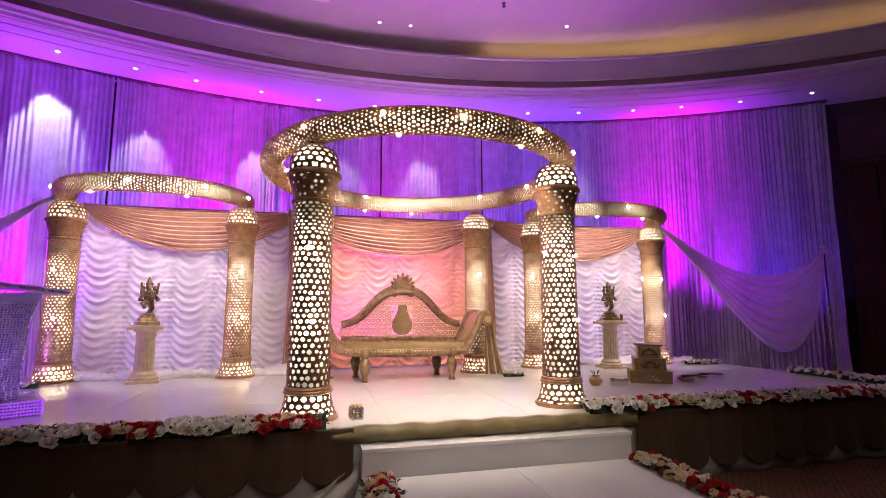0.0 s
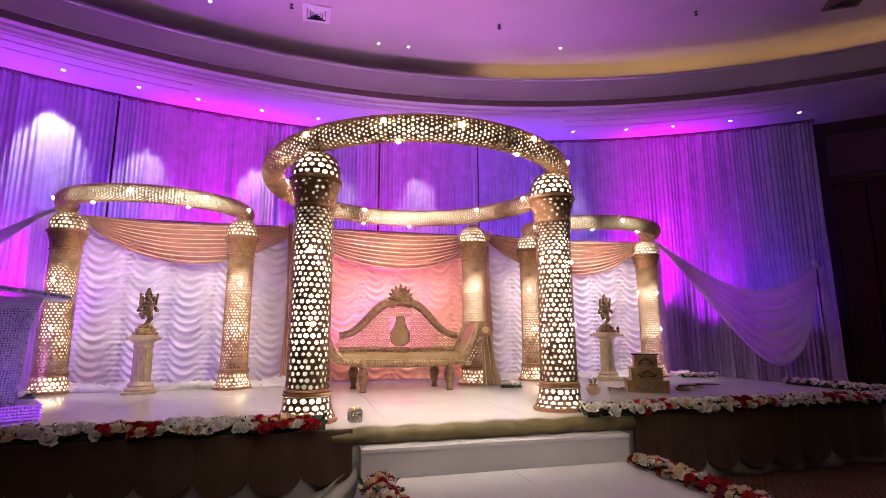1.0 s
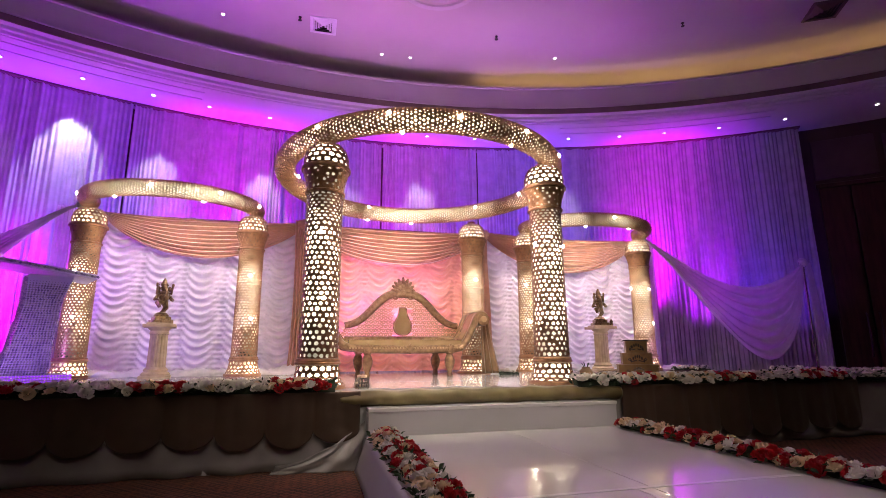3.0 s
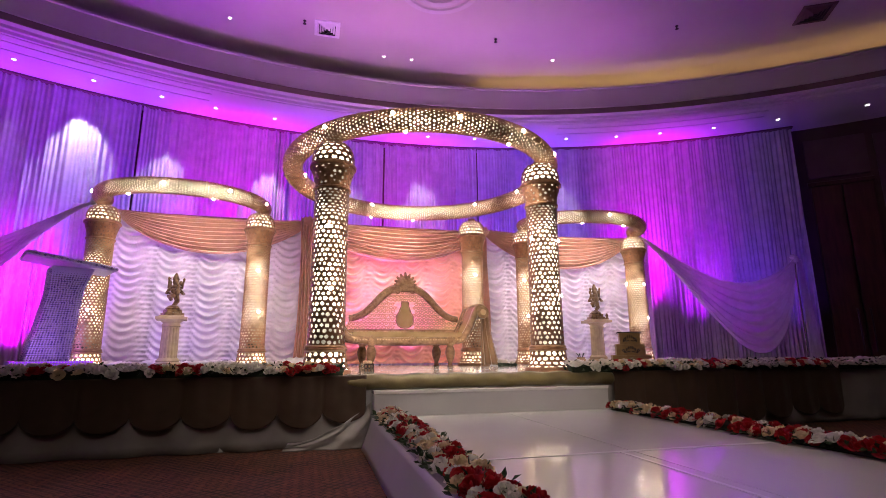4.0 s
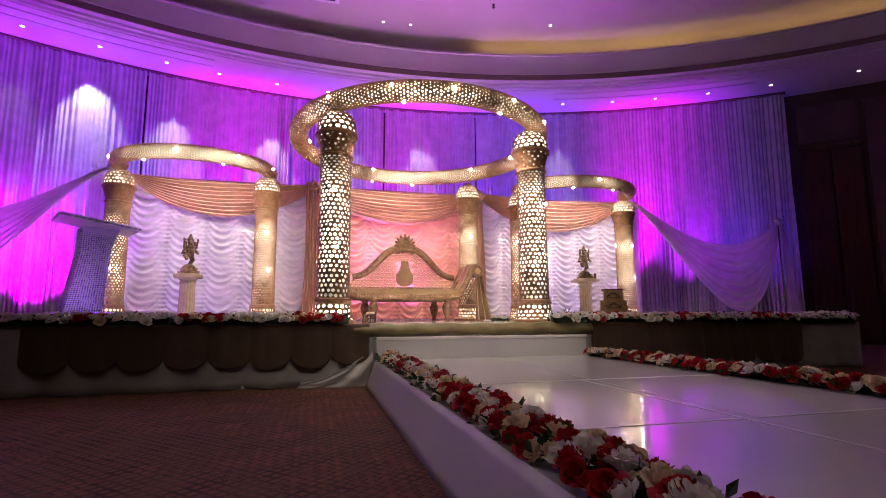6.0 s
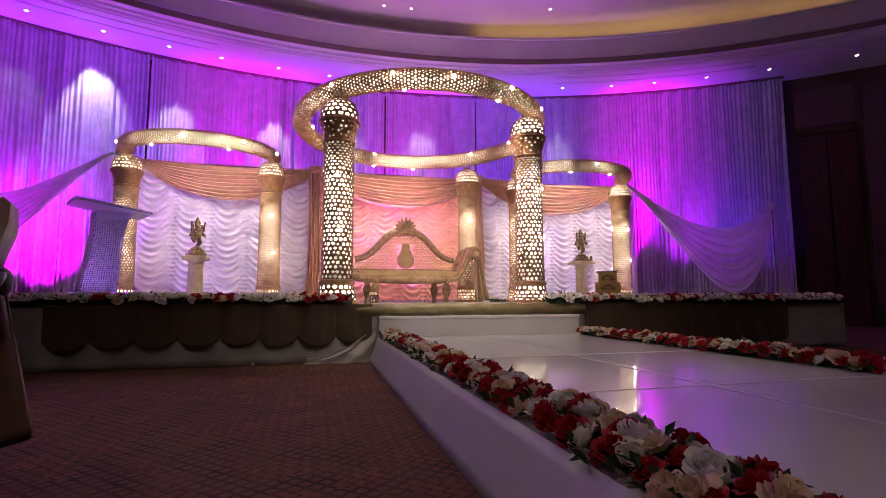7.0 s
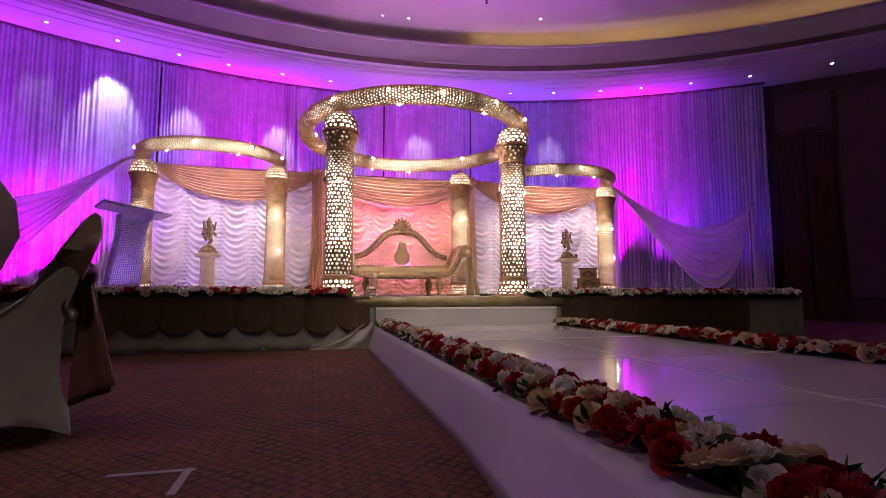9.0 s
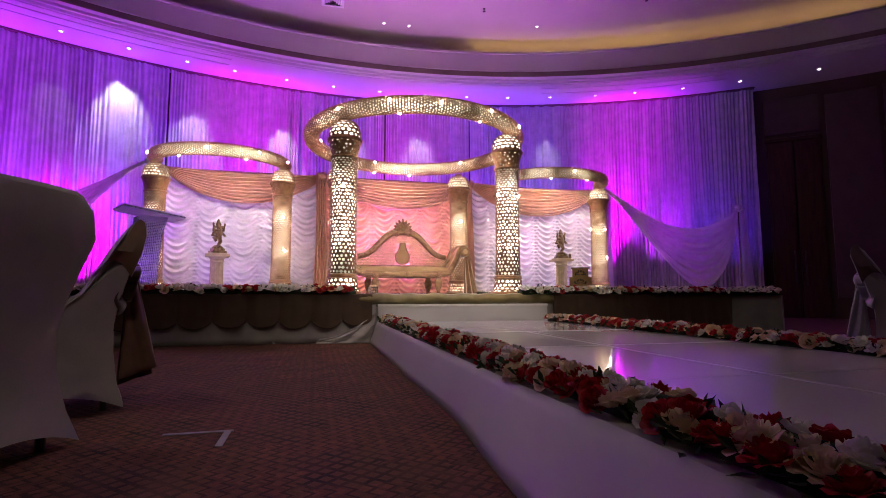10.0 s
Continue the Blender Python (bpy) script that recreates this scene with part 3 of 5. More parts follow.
def side_point(u, v):
    y = WY0 + (WY1 - WY0) * u
    k = min(1, max(0, (0.4 - y) / 1.3))
    out = 0.004 + (0.085 + 0.07 * k * k * (3 - 2 * k) + 0.012 * noise.noise(Vector((y * 1.1, 2.2, 0)))) * (1 - v)
    return Vector((WX0 - out, y, 0.002 + (WALK + 0.002) * v))


sheet(side_point, 120, 6, "side_sheet", M_SIDE, walkway, 0.006, "white vinyl sheet bowed out at the foot")
sheet(lambda u, v: Vector((WX1 + 0.02 + 0.06 * (1 - v), WY0 + (WY1 - WY0) * u, 0.002 + (WALK - 0.03) * v)), 60, 4, "side_sheet", M_SIDE, walkway, 0.006)
part("core", box(WX0 + 0.05, WX1 - 0.05, WY0, WY1 - 0.01, 0.0, WALK - 0.02), M_SIDE, walkway, "white boxed frame", False)

# front cloths of the stage
def skirt(x0, x1, y, z0, z1, name, mat, label, deep=0.03, period=0.5, seed=0.0):
    def at(u, v):
        x = x0 + (x1 - x0) * u
        d = deep * (1 - v) * (0.5 + math.sin(x * 6.283 / period + 2 * noise.noise(Vector((x, seed, 0))))) + 0.02 * noise.noise(Vector((x * 3, z0 + v, seed)))
        return Vector((x, y - 0.02 - d, z0 + (z1 - z0) * v))
    return sheet(at, int((x1 - x0) / 0.03), 8, name, mat, None, 0.004)


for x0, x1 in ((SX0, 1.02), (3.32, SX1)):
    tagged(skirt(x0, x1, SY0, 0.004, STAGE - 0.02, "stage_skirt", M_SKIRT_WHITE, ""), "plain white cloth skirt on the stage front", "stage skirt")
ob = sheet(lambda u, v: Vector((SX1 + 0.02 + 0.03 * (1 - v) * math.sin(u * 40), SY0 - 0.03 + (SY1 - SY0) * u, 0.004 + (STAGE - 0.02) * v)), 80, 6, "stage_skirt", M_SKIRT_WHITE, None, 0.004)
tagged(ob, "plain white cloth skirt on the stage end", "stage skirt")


def scallop_cloth(x0, x1, lobes, y, seed, hem=0.165):
    rng = random.Random(seed)
    low = [rng.uniform(hem, hem + 0.04) for _ in range(lobes + 1)]

    def at(u, v):
        s = u * lobes
        k = min(int(s), lobes - 1)
        f = min(1, max(0, s - k))
        arc = math.sin(math.pi * f)
        bottom = hem + 0.12 - (hem + 0.12 - low[k]) * arc ** 0.55
        x = x0 + (x1 - x0) * u + 0.01 * math.sin(k * 2.3) * arc
        z = bottom + (STAGE + 0.004 - bottom) * v
        drop = 1 - v
        bulge = 0.036 * arc ** 0.7 * (0.25 + 0.75 * drop) + 0.002 * math.sin(v * 20 - 8 * arc) * drop * arc
        bulge += 0.012 * noise.noise(Vector((x * 11, z * 2, seed)))
        return Vector((x, y - 0.055 - bulge, z))
    return tagged(sheet(at, lobes * 24, 20, "scalloped_cloth", M_SKIRT_BROWN, None, 0.005), "dark brown satin swags gathered along the stage front", "stage skirt")


scallop_cloth(-1.84, 1.02, 8, SY0, 3)
scallop_cloth(3.42, 6.3, 8, SY0, 4, 0.06)


def padded(u, v):
    x = 0.86 + (3.42 - 0.86) * u
    a = math.pi * (1 - v)
    puff = 0.035 + 0.016 * abs(math.sin(x * 15 + 2 * noise.noise(Vector((x * 2, 0, 7))))) + 0.01 * noise.noise(Vector((x * 8, v * 3, 2)))
    return Vector((x, SY0 - 0.01 - (puff + 0.02) * math.sin(a) ** 0.7, STEP - 0.005 + (STAGE + 0.012 - STEP) * v + 0.006 * math.sin(x * 18)))


tagged(sheet(padded, 130, 10, "stage_edging", M_EDGE, None, 0.004), "gathered olive-gold satin edging along the stage lip", "stage edging")


def loose_fold(u, v):
    """Cloth swept up from the carpet to the corner of the step."""
    top = 0.05 + 0.30 * u ** 1.8
    k = noise.noise(Vector((u * 5, v * 3, 1)))
    fold = 0.028 * math.sin(13 * (u - 0.55 * v) + 2 * k)
    return Vector((0.36 + 0.66 * u + 0.04 * v, SY0 - 0.085 - (0.09 * (1 - v) + fold) * (0.45 + 0.55 * u) - 0.02 * k, 0.004 + top * v + 0.012 * k * v))


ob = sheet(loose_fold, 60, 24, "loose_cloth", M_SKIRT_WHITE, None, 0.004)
tagged(ob, "loose end of white cloth swept up beside the step", "cloth")


# ---- pierced pillars ----
def bulbs(ob, spots):
    for x, y, z in spots:
        part("bulb", ball(bmesh.new(), (x, y, z), 0.020, 8), M_BULB, ob, "bright warm bulb")


def pillar(at, turn, cols, rows, lit_capital, lining, holes, shell, group="pierced pillars"):
    ob = thing("pillar", "copper-gold pierced round pillar glowing from inside", "pillar", at, turn, group)
    r = 0.168
    part("foot_ring", lathe([(0.245, 0.0), (0.250, 0.012), (0.245, 0.03), (0.232, 0.036)], 40), M_COLLAR, ob)
    flare = [(0.232, 0.036), (0.218, 0.06), (0.202, 0.10), (0.192, 0.15), (0.186, 0.205)]
    hang("foot", perforated(lathe_surface(flare), max(14, cols - 2), 4, 0.44, 0.28, "foot", shell, seed=2), ob)
    part("foot_lining", lathe([(q - 0.016, z) for q, z in flare], 24), lining, ob, "lining with bulb glow painted in")
    part("lower_collar", lathe([(0.182, 0.205), (0.198, 0.212), (0.200, 0.225), (0.188, 0.235), (0.192, 0.245), (0.186, 0.258), (r, 0.262)], 40), M_COLLAR, ob)
    hang("shaft", perforated(lathe_surface([(r + 0.008, 0.262), (r + 0.003, 0.7), (r, 1.1), (r, 1.5), (r, 1.765)]), cols, rows, *holes, "shaft", shell, seed=5), ob)
    part("shaft_lining", lathe([(r - 0.016, 0.262), (r - 0.018, 1.765)], 24), lining, ob, "lining with bulb glow painted in")
    part("neck_ring", lathe([(r, 1.765), (0.184, 1.77), (0.186, 1.785), (0.172, 1.795)], 40), M_COLLAR, ob)
    cap = [(0.170, 1.795), (0.176, 1.85), (0.190, 1.91), (0.206, 1.96), (0.214, 1.995)]
    hang("capital", perforated(lathe_surface(cap), max(14, cols - 2), 4, 0.27, 0.10, "capital", M_COLLAR, seed=7), ob, None, "duller copper capital")
    part("capital_lining", lathe([(q - 0.014, z) for q, z in cap], 24), lining if lit_capital else M_DARKCORE, ob)
    part("upper_collar", lathe([(0.214, 1.995), (0.228, 2.0), (0.232, 2.02), (0.225, 2.035), (0.210, 2.042)], 40), M_COLLAR, ob)
    dome = [(0.205, 2.042), (0.212, 2.10), (0.205, 2.16), (0.182, 2.215), (0.145, 2.255), (0.09, 2.28)]
    hang("dome", perforated(lathe_surface(dome), max(14, cols - 2), 6, 0.44, 0.30, "dome", shell, seed=9), ob)
    part("dome_lining", lathe([(max(0.02, q - 0.016), z - 0.004) for q, z in dome], 24), lining, ob, "lining with bulb glow painted in")
    part("post", lathe([(0.09, 2.27), (0.06, 2.29), (0.06, 2.32)], 16), M_COLLAR, ob)
    q = r - 0.008
    bulbs(ob, [(q * math.sin(a), -q * math.cos(a), z) for a, z in ((-0.25, 0.13), (0.1, 0.78), (-0.2, 1.38), (0.35, 2.12), (2.3, 0.8), (3.9, 1.4), (2.6, 1.7))])
    return ob


# front pair with large holes, the rest with a finer pattern
front = pillar((0.68, 4.47, STAGE), 0, 20, 35, True, M_LINING, (0.42, 0.24), M_SHELL_DARK)
copy_thing(front, pose(2.97, 4.50, STAGE, 0, 0, 65))
back = pillar((-2.40, 7.45, STAGE), 0, 24, 44, False, M_LINING_SOFT, (0.37, 0.20), M_SHELL)
for x, y, a in ((-0.28, 7.40, 20), (0.72, 6.95, -15), (2.99, 7.08, 10), (4.07, 7.42, -25), (6.25, 7.45, 30)):
    copy_thing(back, pose(x, y, STAGE, 0, 0, a))


# ---- pierced hoops on the pillars ----
def hoop_surface(path, r):
    """path: u in 0..1 -> (point, outward unit vector in plan)."""
    def at(u, v):
        p, out = path(v)
        a = 2 * math.pi * u
        nrm = out * math.cos(a) + Vector((0, 0, math.sin(a)))
        return p + nrm * r, nrm
    return at


def hoop(label, path, r, around, along, bulbs_at, lamps_at, name="hoop"):
    ob = thing(name, label, "canopy ring", group="pierced canopy rings")
    hang("shell", perforated(hoop_surface(path, r), around, along, 0.38, 0.19, "shell", M_SHELL, seed=11), ob)
    n = 90
    part("lining", tube([path(k / n)[0] for k in range(n + 1)], r - 0.016, 12), M_HOOPLINING, ob, "lining with bulb glow painted in")
    for v, a in bulbs_at:
        p, out = path(v)
        part("bulb", ball(bmesh.new(), p + (out * math.cos(a) + Vector((0, 0, math.sin(a)))) * (r - 0.002), 0.020, 8), M_BULB, ob, "bright warm bulb")
    for v in lamps_at:
        p, out = path(v)
        part("spot_lamp", lathe([(0.014, 0.0), (0.016, -0.016), (0.010, -0.02)], 12, centre=p - Vector((0, 0, r - 0.005))), M_BULB, ob, "small round lamp under the ring")
    return ob


def circle_path(cx, cy, rx, ry, a0, a1, z):
    def at(v):
        a = radians(a0 + (a1 - a0) * v)
        d = Vector((math.sin(a) / rx, math.cos(a) / ry, 0)).normalized()
        return Vector((cx + rx * math.sin(a), cy + ry * math.cos(a), z)), d
    return at


hoop("large round pierced copper ring carried by four pillars", circle_path(1.83, 5.60, 1.60, 1.66, 0, 360, 2.985), 0.118, 19, 280,
     [(0.03, 0.3), (0.13, 2.8), (0.22, 2.9), (0.36, 0.1), (0.43, 0.15), (0.50, 0.0), (0.56, 0.2), (0.63, 0.1), (0.70, 2.9), (0.78, 2.9), (0.88, 2.8), (0.95, 2.7)], [0.44, 0.55, 0.953, 0.022])
hoop("curved pierced copper beam over the side bay", circle_path(-1.33, 7.42, 1.08, 0.86, 88, 272, 2.945), 0.112, 19, 108,
     [(0.10, 0.0), (0.3, 0.1), (0.52, 0.0), (0.88, 0.1)], [0.35, 0.66])
hoop("curved pierced copper beam over the side bay", circle_path(5.16, 7.44, 1.10, 0.86, 88, 272, 2.945), 0.112, 19, 108,
     [(0.10, 0.0), (0.5, 0.1), (0.88, 0.0)], [0.4, 0.62])


# ---- cloth backdrop ----
YB = 7.98


def ruched(x0, x1, cols, z0, z1, mat, label, y=YB, seed=1, lean=0.0):
    """Austrian cloth: columns of hanging scallops between gathered cords."""
    def at(u, v):
        s = u * cols
        k = min(int(s), cols - 1)
        f = s - k
        sag = 4 * f * (1 - f)
        x = x0 + (x1 - x0) * u + 0.012 * noise.noise(Vector((u * 9, v * 5, seed)))
        z = z0 + (z1 - z0) * v
        rows = (z1 - z0) / 0.118
        jitter = 0.22 * noise.noise(Vector((k * 3.7, v * 4.0, seed)))
        ph = v * rows + sag * 2.1 + jitter
        fold = (0.5 + 0.5 * math.sin(2 * math.pi * ph)) ** 1.5
        depth = 0.070 * fold * (0.2 + 0.8 * sag) + 0.06 * sag + 0.012 * (1 - sag) * math.sin(2 * math.pi * v * rows * 1.7)
        return Vector((x, y - depth, z))
    return tagged(sheet(at, cols * 20, int((z1 - z0) / 0.010), "backdrop_cloth", mat), label, "drape", "ruched backdrop cloths")


ruched(-2.42, 0.42, 5, STAGE + 0.02, 2.85, M_WHITE_SATIN, "white satin backdrop gathered into hanging scallops", seed=1)
ruched(0.40, 3.42, 6, STAGE + 0.02, 2.85, M_PEACH, "peach satin backdrop gathered into hanging scallops", y=YB - 0.02, seed=2)
ruched(3.42, 6.55, 6, STAGE + 0.02, 2.85, M_WHITE_SATIN, "white satin backdrop gathered into hanging scallops", seed=3)


def valance(x0, x1, top, low, y, label, folds=9):
    """A swag hung between two points."""
    def at(u, v):
        c = 4 * u * (1 - u)
        x = x0 + (x1 - x0) * u + 0.0
        end = abs(2 * u - 1)
        zt = top - 0.05 * c - 0.02
        zb = top - 0.06 - (top - low - 0.06) * (c ** 0.8)
        z = zb + (zt - zb) * v
        f = math.sin(2 * math.pi * (folds * v + 0.4 * noise.noise(Vector((u * 3, v * 2, x0)))))
        return Vector((x, y - 0.05 - 0.07 * c * (1 - v) - 0.028 * (0.4 + c) * f, z))
    return tagged(sheet(at, 70, 120, "valance", M_COPPER_SATIN), label, "valance", "copper satin swags")


valance(-2.38, 0.44, 2.93, 2.27, YB - 0.14, "copper satin swag draped across the top of the backdrop")
valance(0.44, 3.42, 2.93, 2.25, YB - 0.16, "copper satin swag draped across the top of the backdrop")
valance(3.42, 6.45, 2.95, 2.25, YB - 0.14, "copper satin swag draped across the top of the backdrop")


def tail(x, width, y, label, mat=None):
    """A narrow gathered length of cloth from the rail to the floor."""
    def at(u, v):
        pinch = 0.65 + 0.35 * abs(v - 0.75) / 0.75
        xx = x + (u - 0.5) * width * pinch + 0.015 * math.sin(v * 5)
        return Vector((xx, y - 0.05 - 0.03 * math.sin(u * 6.283 * 5) - 0.03 * math.sin(u * math.pi), STAGE + 0.01 + (2.92 - STAGE) * v))
    ob = sheet(at, 50, 24, "drape_tail", mat or M_COPPER_SATIN)
    return tagged(ob, label, "drape", "copper drape tails")


tail(0.42, 0.28, YB - 0.20, "copper satin drape tail hanging to the stage floor")
tail(3.42, 0.20, YB - 0.20, "copper satin drape tail hanging to the stage floor")
for x in (0.42, 3.42):
    bm = ball(bmesh.new(), (x, YB - 0.30, 2.86), 0.075, 14, (1.1, 0.7, 1.0))
    for k in range(5):
        a = k * 1.256
        ball(bm, (x + 0.055 * math.cos(a), YB - 0.32, 2.86 + 0.055 * math.sin(a)), 0.035, 8, (1, 0.7, 1))
    tagged(part("rosette", bm, M_COPPER_SATIN), "gathered copper satin rosette at the drape head", "rosette")
bm = tube([(-2.42, YB + 0.05, 2.92), (6.5, YB + 0.05, 2.92)], 0.022, 8)
for x in (-2.42, 0.42, 3.42, 6.5):
    tube([(x, YB + 0.06, STAGE + 0.001), (x, YB + 0.06, 2.92)], 0.022, 8, bm)
tagged(part("backdrop_frame", bm, M_STEEL), "steel pipe frame behind the cloth backdrop", "frame")


def fairy(x0, x1, y, z0, z1, n, seed):
    rng = random.Random(seed)
    ob = thing("fairy_lights", "string of small warm fairy lights beside the pillar", "fairy lights")
    pts = []
    for k in range(n):
        f = k / (n - 1)
        pts.append(Vector((x0 + (x1 - x0) * f + rng.uniform(-0.07, 0.07), y + rng.uniform(-0.01, 0.01), z0 + (z1 - z0) * f)))
    part("wire", tube(pts, 0.003, 5), M_STEEL, ob)
    me = bpy.data.meshes.new("light")
    b = ball(bmesh.new(), (0, 0, 0), 0.007, 6)
    b.to_mesh(me)
    b.free()
    me.materials.append(M_FAIRY)
    for p in pts:
        hang("light", me, ob, Matrix.Translation(p))


fairy(6.46, 6.50, YB - 0.3, 0.7, 2.8, 30, 4)


# ---- sheer swags to the free-standing posts ----
def side_swag(s):
    x_in, x_out = (6.33, 9.56) if s > 0 else (2 * MID - 6.33, 2 * MID - 9.56)
    y_in, y_out = 7.42, 7.07

    def at(u, v):
        c = 4 * u * (1 - u)
        skew = u ** 1.75
        x = x_in + (x_out - x_in) * u
        zt = 2.92 + (2.52 - 2.92) * u - 0.64 * (4 * u ** 1.2 * (1 - u ** 1.2))
        zb = 2.86 + (2.46 - 2.86) * u - 1.86 * (4 * skew * (1 - skew)) ** 0.8
        z = zb + (zt - zb) * v
        fold = math.sin(2 * math.pi * (6.5 * v + 0.5 * noise.noise(Vector((u * 2, v, s)))))
        return Vector((x, y_in + (y_out - y_in) * u - 0.10 * c * (1 - v) - 0.05 * (0.15 + c) * fold, z))
    swag = thing("sheer_swag", "long sheer voile swag tied from the pillar to a post", "drape", group="sheer voile swags")
    sheet(at, 110, 64, "voile", M_SHEER, swag)
    for x, y, z in ((x_in, y_in - 0.02, 2.89), (x_out, y_out - 0.05, 2.50)):
        part("tie", ball(bmesh.new(), (x, y, z), 0.045, 12, (1.0, 0.8, 1.3)), M_WHITE_SATIN, swag, "gathered white cloth tie")

    def fall(u, v):
        x = x_out + s * (0.04 + (0.10 + 0.32 * (1 - v)) * u) - s * 0.06 * (1 - v)
        return Vector((x, y_out - 0.04 - 0.03 * math.sin(u * 25) * (0.3 + 0.7 * (1 - v)), 0.01 + 2.5 * v))
    tagged(sheet(fall, 50, 30, "sheer_drape", M_SHEER), "sheer voile drape falling from the post to the carpet", "drape", "sheer voile falls")
    post = thing("drape_post", "slim white post that carries the voile drapes", "post", (x_out + s * 0.02, y_out + 0.02, 0))
    part("base_plate", lathe([(0.2, 0), (0.2, 0.012), (0.03, 0.02)], 24), M_STEEL, post)
    part("pole", lathe([(0.02, 0.02), (0.02, 2.52)], 12), M_STEEL, post)
    part("tied_top", lathe([(0.03, 2.44), (0.06, 2.48), (0.045, 2.52), (0.07, 2.56), (0.05, 2.60), (0.01, 2.61)], 14), M_WHITE_SATIN, post, "knotted white cloth top")


side_swag(1)
side_swag(-1)
ob = sheet(lambda u, v: Vector((-2.62 - 0.22 * u, 7.5 - 0.03 * math.sin(u * 30), STAGE + 0.01 + 2.3 * v)), 40, 12, "sheer_drape", M_SHEER)
tagged(ob, "sheer voile fall beside the outer pillar", "drape")
ob = sheet(lambda u, v: Vector((6.46 + 0.18 * u, 7.55 - 0.03 * math.sin(u * 30), STAGE + 0.01 + 2.3 * v)), 40, 12, "sheer_drape", M_SHEER)
tagged(ob, "sheer voile fall beside the outer pillar", "drape")

# ---- sofa ----
def sofa(at):
    ob = thing("sofa", "carved antique-gold throne sofa with a pierced arched back", "sofa", at)
    # side outline of frame: high left arm, low rail, scrolled right arm
    rail = []
    for k in range(9):
        f = k / 8
        rail.append((-1.03 + 0.24 * f ** 1.6, 0, 0.82 - 0.44 * math.sin(f * math.pi / 2)))
    rail += [(-0.6, 0, 0.355), (0, 0, 0.345), (0.6, 0, 0.355)]
    for k in range(1, 9):
        f = k / 8
        rail.append((0.68 + 0.25 * f, 0, 0.36 + 0.40 * f ** 1.7))
    for k in range(1, 12):
        a = math.pi - k * 0.42
        r = 0.095 - k * 0.0045
        rail.append((1.02 + r * math.cos(a), 0, 0.76 + r * math.sin(a)))
    for y in (0.0, 0.56):
        part("side_rail", tube([(p[0], y, p[2]) for p in rail], [0.052] * 9 + [0.056] * 3 + [0.052] * 8 + [0.04 - 0.0015 * k for k in range(11)], 10), M_GOLD, ob, "carved gold rail curling into a scroll")
    # upholstered inside of the arms
    def arm_l(u, v):
        f = v
        return Vector((-1.0 + 0.24 * f ** 1.6, 0.02 + 0.52 * u, 0.80 - 0.38 * math.sin(f * math.pi / 2) + 0.02 * math.sin(u * math.pi)))
    sheet(arm_l, 8, 10, "arm_pad", M_CUSHION, ob, 0.05)
    def arm_r(u, v):
        return Vector((0.70 + 0.28 * v, 0.02 + 0.52 * u, 0.40 + 0.44 * v ** 1.3 + 0.025 * math.sin(u * math.pi)))
    sheet(arm_r, 8, 10, "arm_pad", M_CUSHION, ob, 0.06)
    part("arm_roll", lathe([(0.02, -0.05), (0.085, -0.045), (0.092, 0.0), (0.092, 0.56), (0.085, 0.605), (0.02, 0.61)], 20), M_GOLD, ob, "rolled gold arm end", True, Matrix.Translation((1.03, 0, 0.755)) @ Matrix.Rotation(-math.pi / 2, 4, "X"))
    part("arm_eye", lathe([(0.045, 0.0), (0.04, -0.012), (0.01, -0.016)], 14), M_GOLD_PALE, ob, "", True, Matrix.Translation((1.03, -0.05, 0.755)) @ Matrix.Rotation(math.pi / 2, 4, "X") @ Matrix.Rotation(math.pi, 4, "X"))
    part("seat_cushion", box(-0.80, 0.72, -0.03, 0.55, 0.39, 0.475, 0.03), M_CUSHION, ob, "padded gold seat")
    part("seat_front", box(-0.80, 0.72, -0.045, 0.0, 0.335, 0.392, 0.012), M_GOLD, ob)
    bm = bmesh.new()
    for k in range(40):
        ball(bm, (-0.78 + k * 0.0385, -0.048, 0.365), 0.012, 6)
    part("beading", bm, M_GOLD_PALE, ob, "row of carved gold beads")
    for x in (-0.55, 0.0, 0.55):
        bm = bmesh.new()
        ball(bm, (x, -0.055, 0.355), 0.045, 12, (1, 0.5, 1))
        for k in range(8):
            ball(bm, (x + 0.05 * math.cos(k * 0.785), -0.055, 0.355 + 0.05 * math.sin(k * 0.785)), 0.018, 6, (1, 0.6, 1))
        part("rosette", bm, M_GOLD, ob, "carved gold rosette")
    for x in (-0.55, 0.55):
        for y, dx in ((0.0, 0.0), (0.52, -0.07)):
            part("leg", lathe([(0.040, 0.0), (0.046, 0.012), (0.034, 0.03), (0.030, 0.06), (0.052, 0.11), (0.068, 0.17), (0.070, 0.21), (0.052, 0.26), (0.040, 0.28), (0.056, 0.30), (0.060, 0.34)], 14, centre=(x + dx, y, 0)), M_GOLD, ob, "turned gold leg")
    # arched back
    def arch(x):
        return 0.68 + 0.47 * math.exp(-(abs(x) / 0.5) ** 3)
    yb = 0.56
    n = 40
    top = [(-0.82 + 1.64 * k / n, yb, arch(-0.82 + 1.64 * k / n)) for k in range(n + 1)]
    part("back_rail", tube(top, [0.056 + 0.022 * (1 - abs(2 * k / n - 1)) for k in range(n + 1)], 12, flat=0.75), M_GOLD, ob, "thick carved gold arched rail")
    part("lower_back_rail", tube([(-0.82, yb, 0.50), (0.82, yb, 0.50)], 0.035, 8), M_GOLD, ob)
    # pierced fretwork: rows of open rings and a trellis
    bm = bmesh.new()
    rng = random.Random(4)
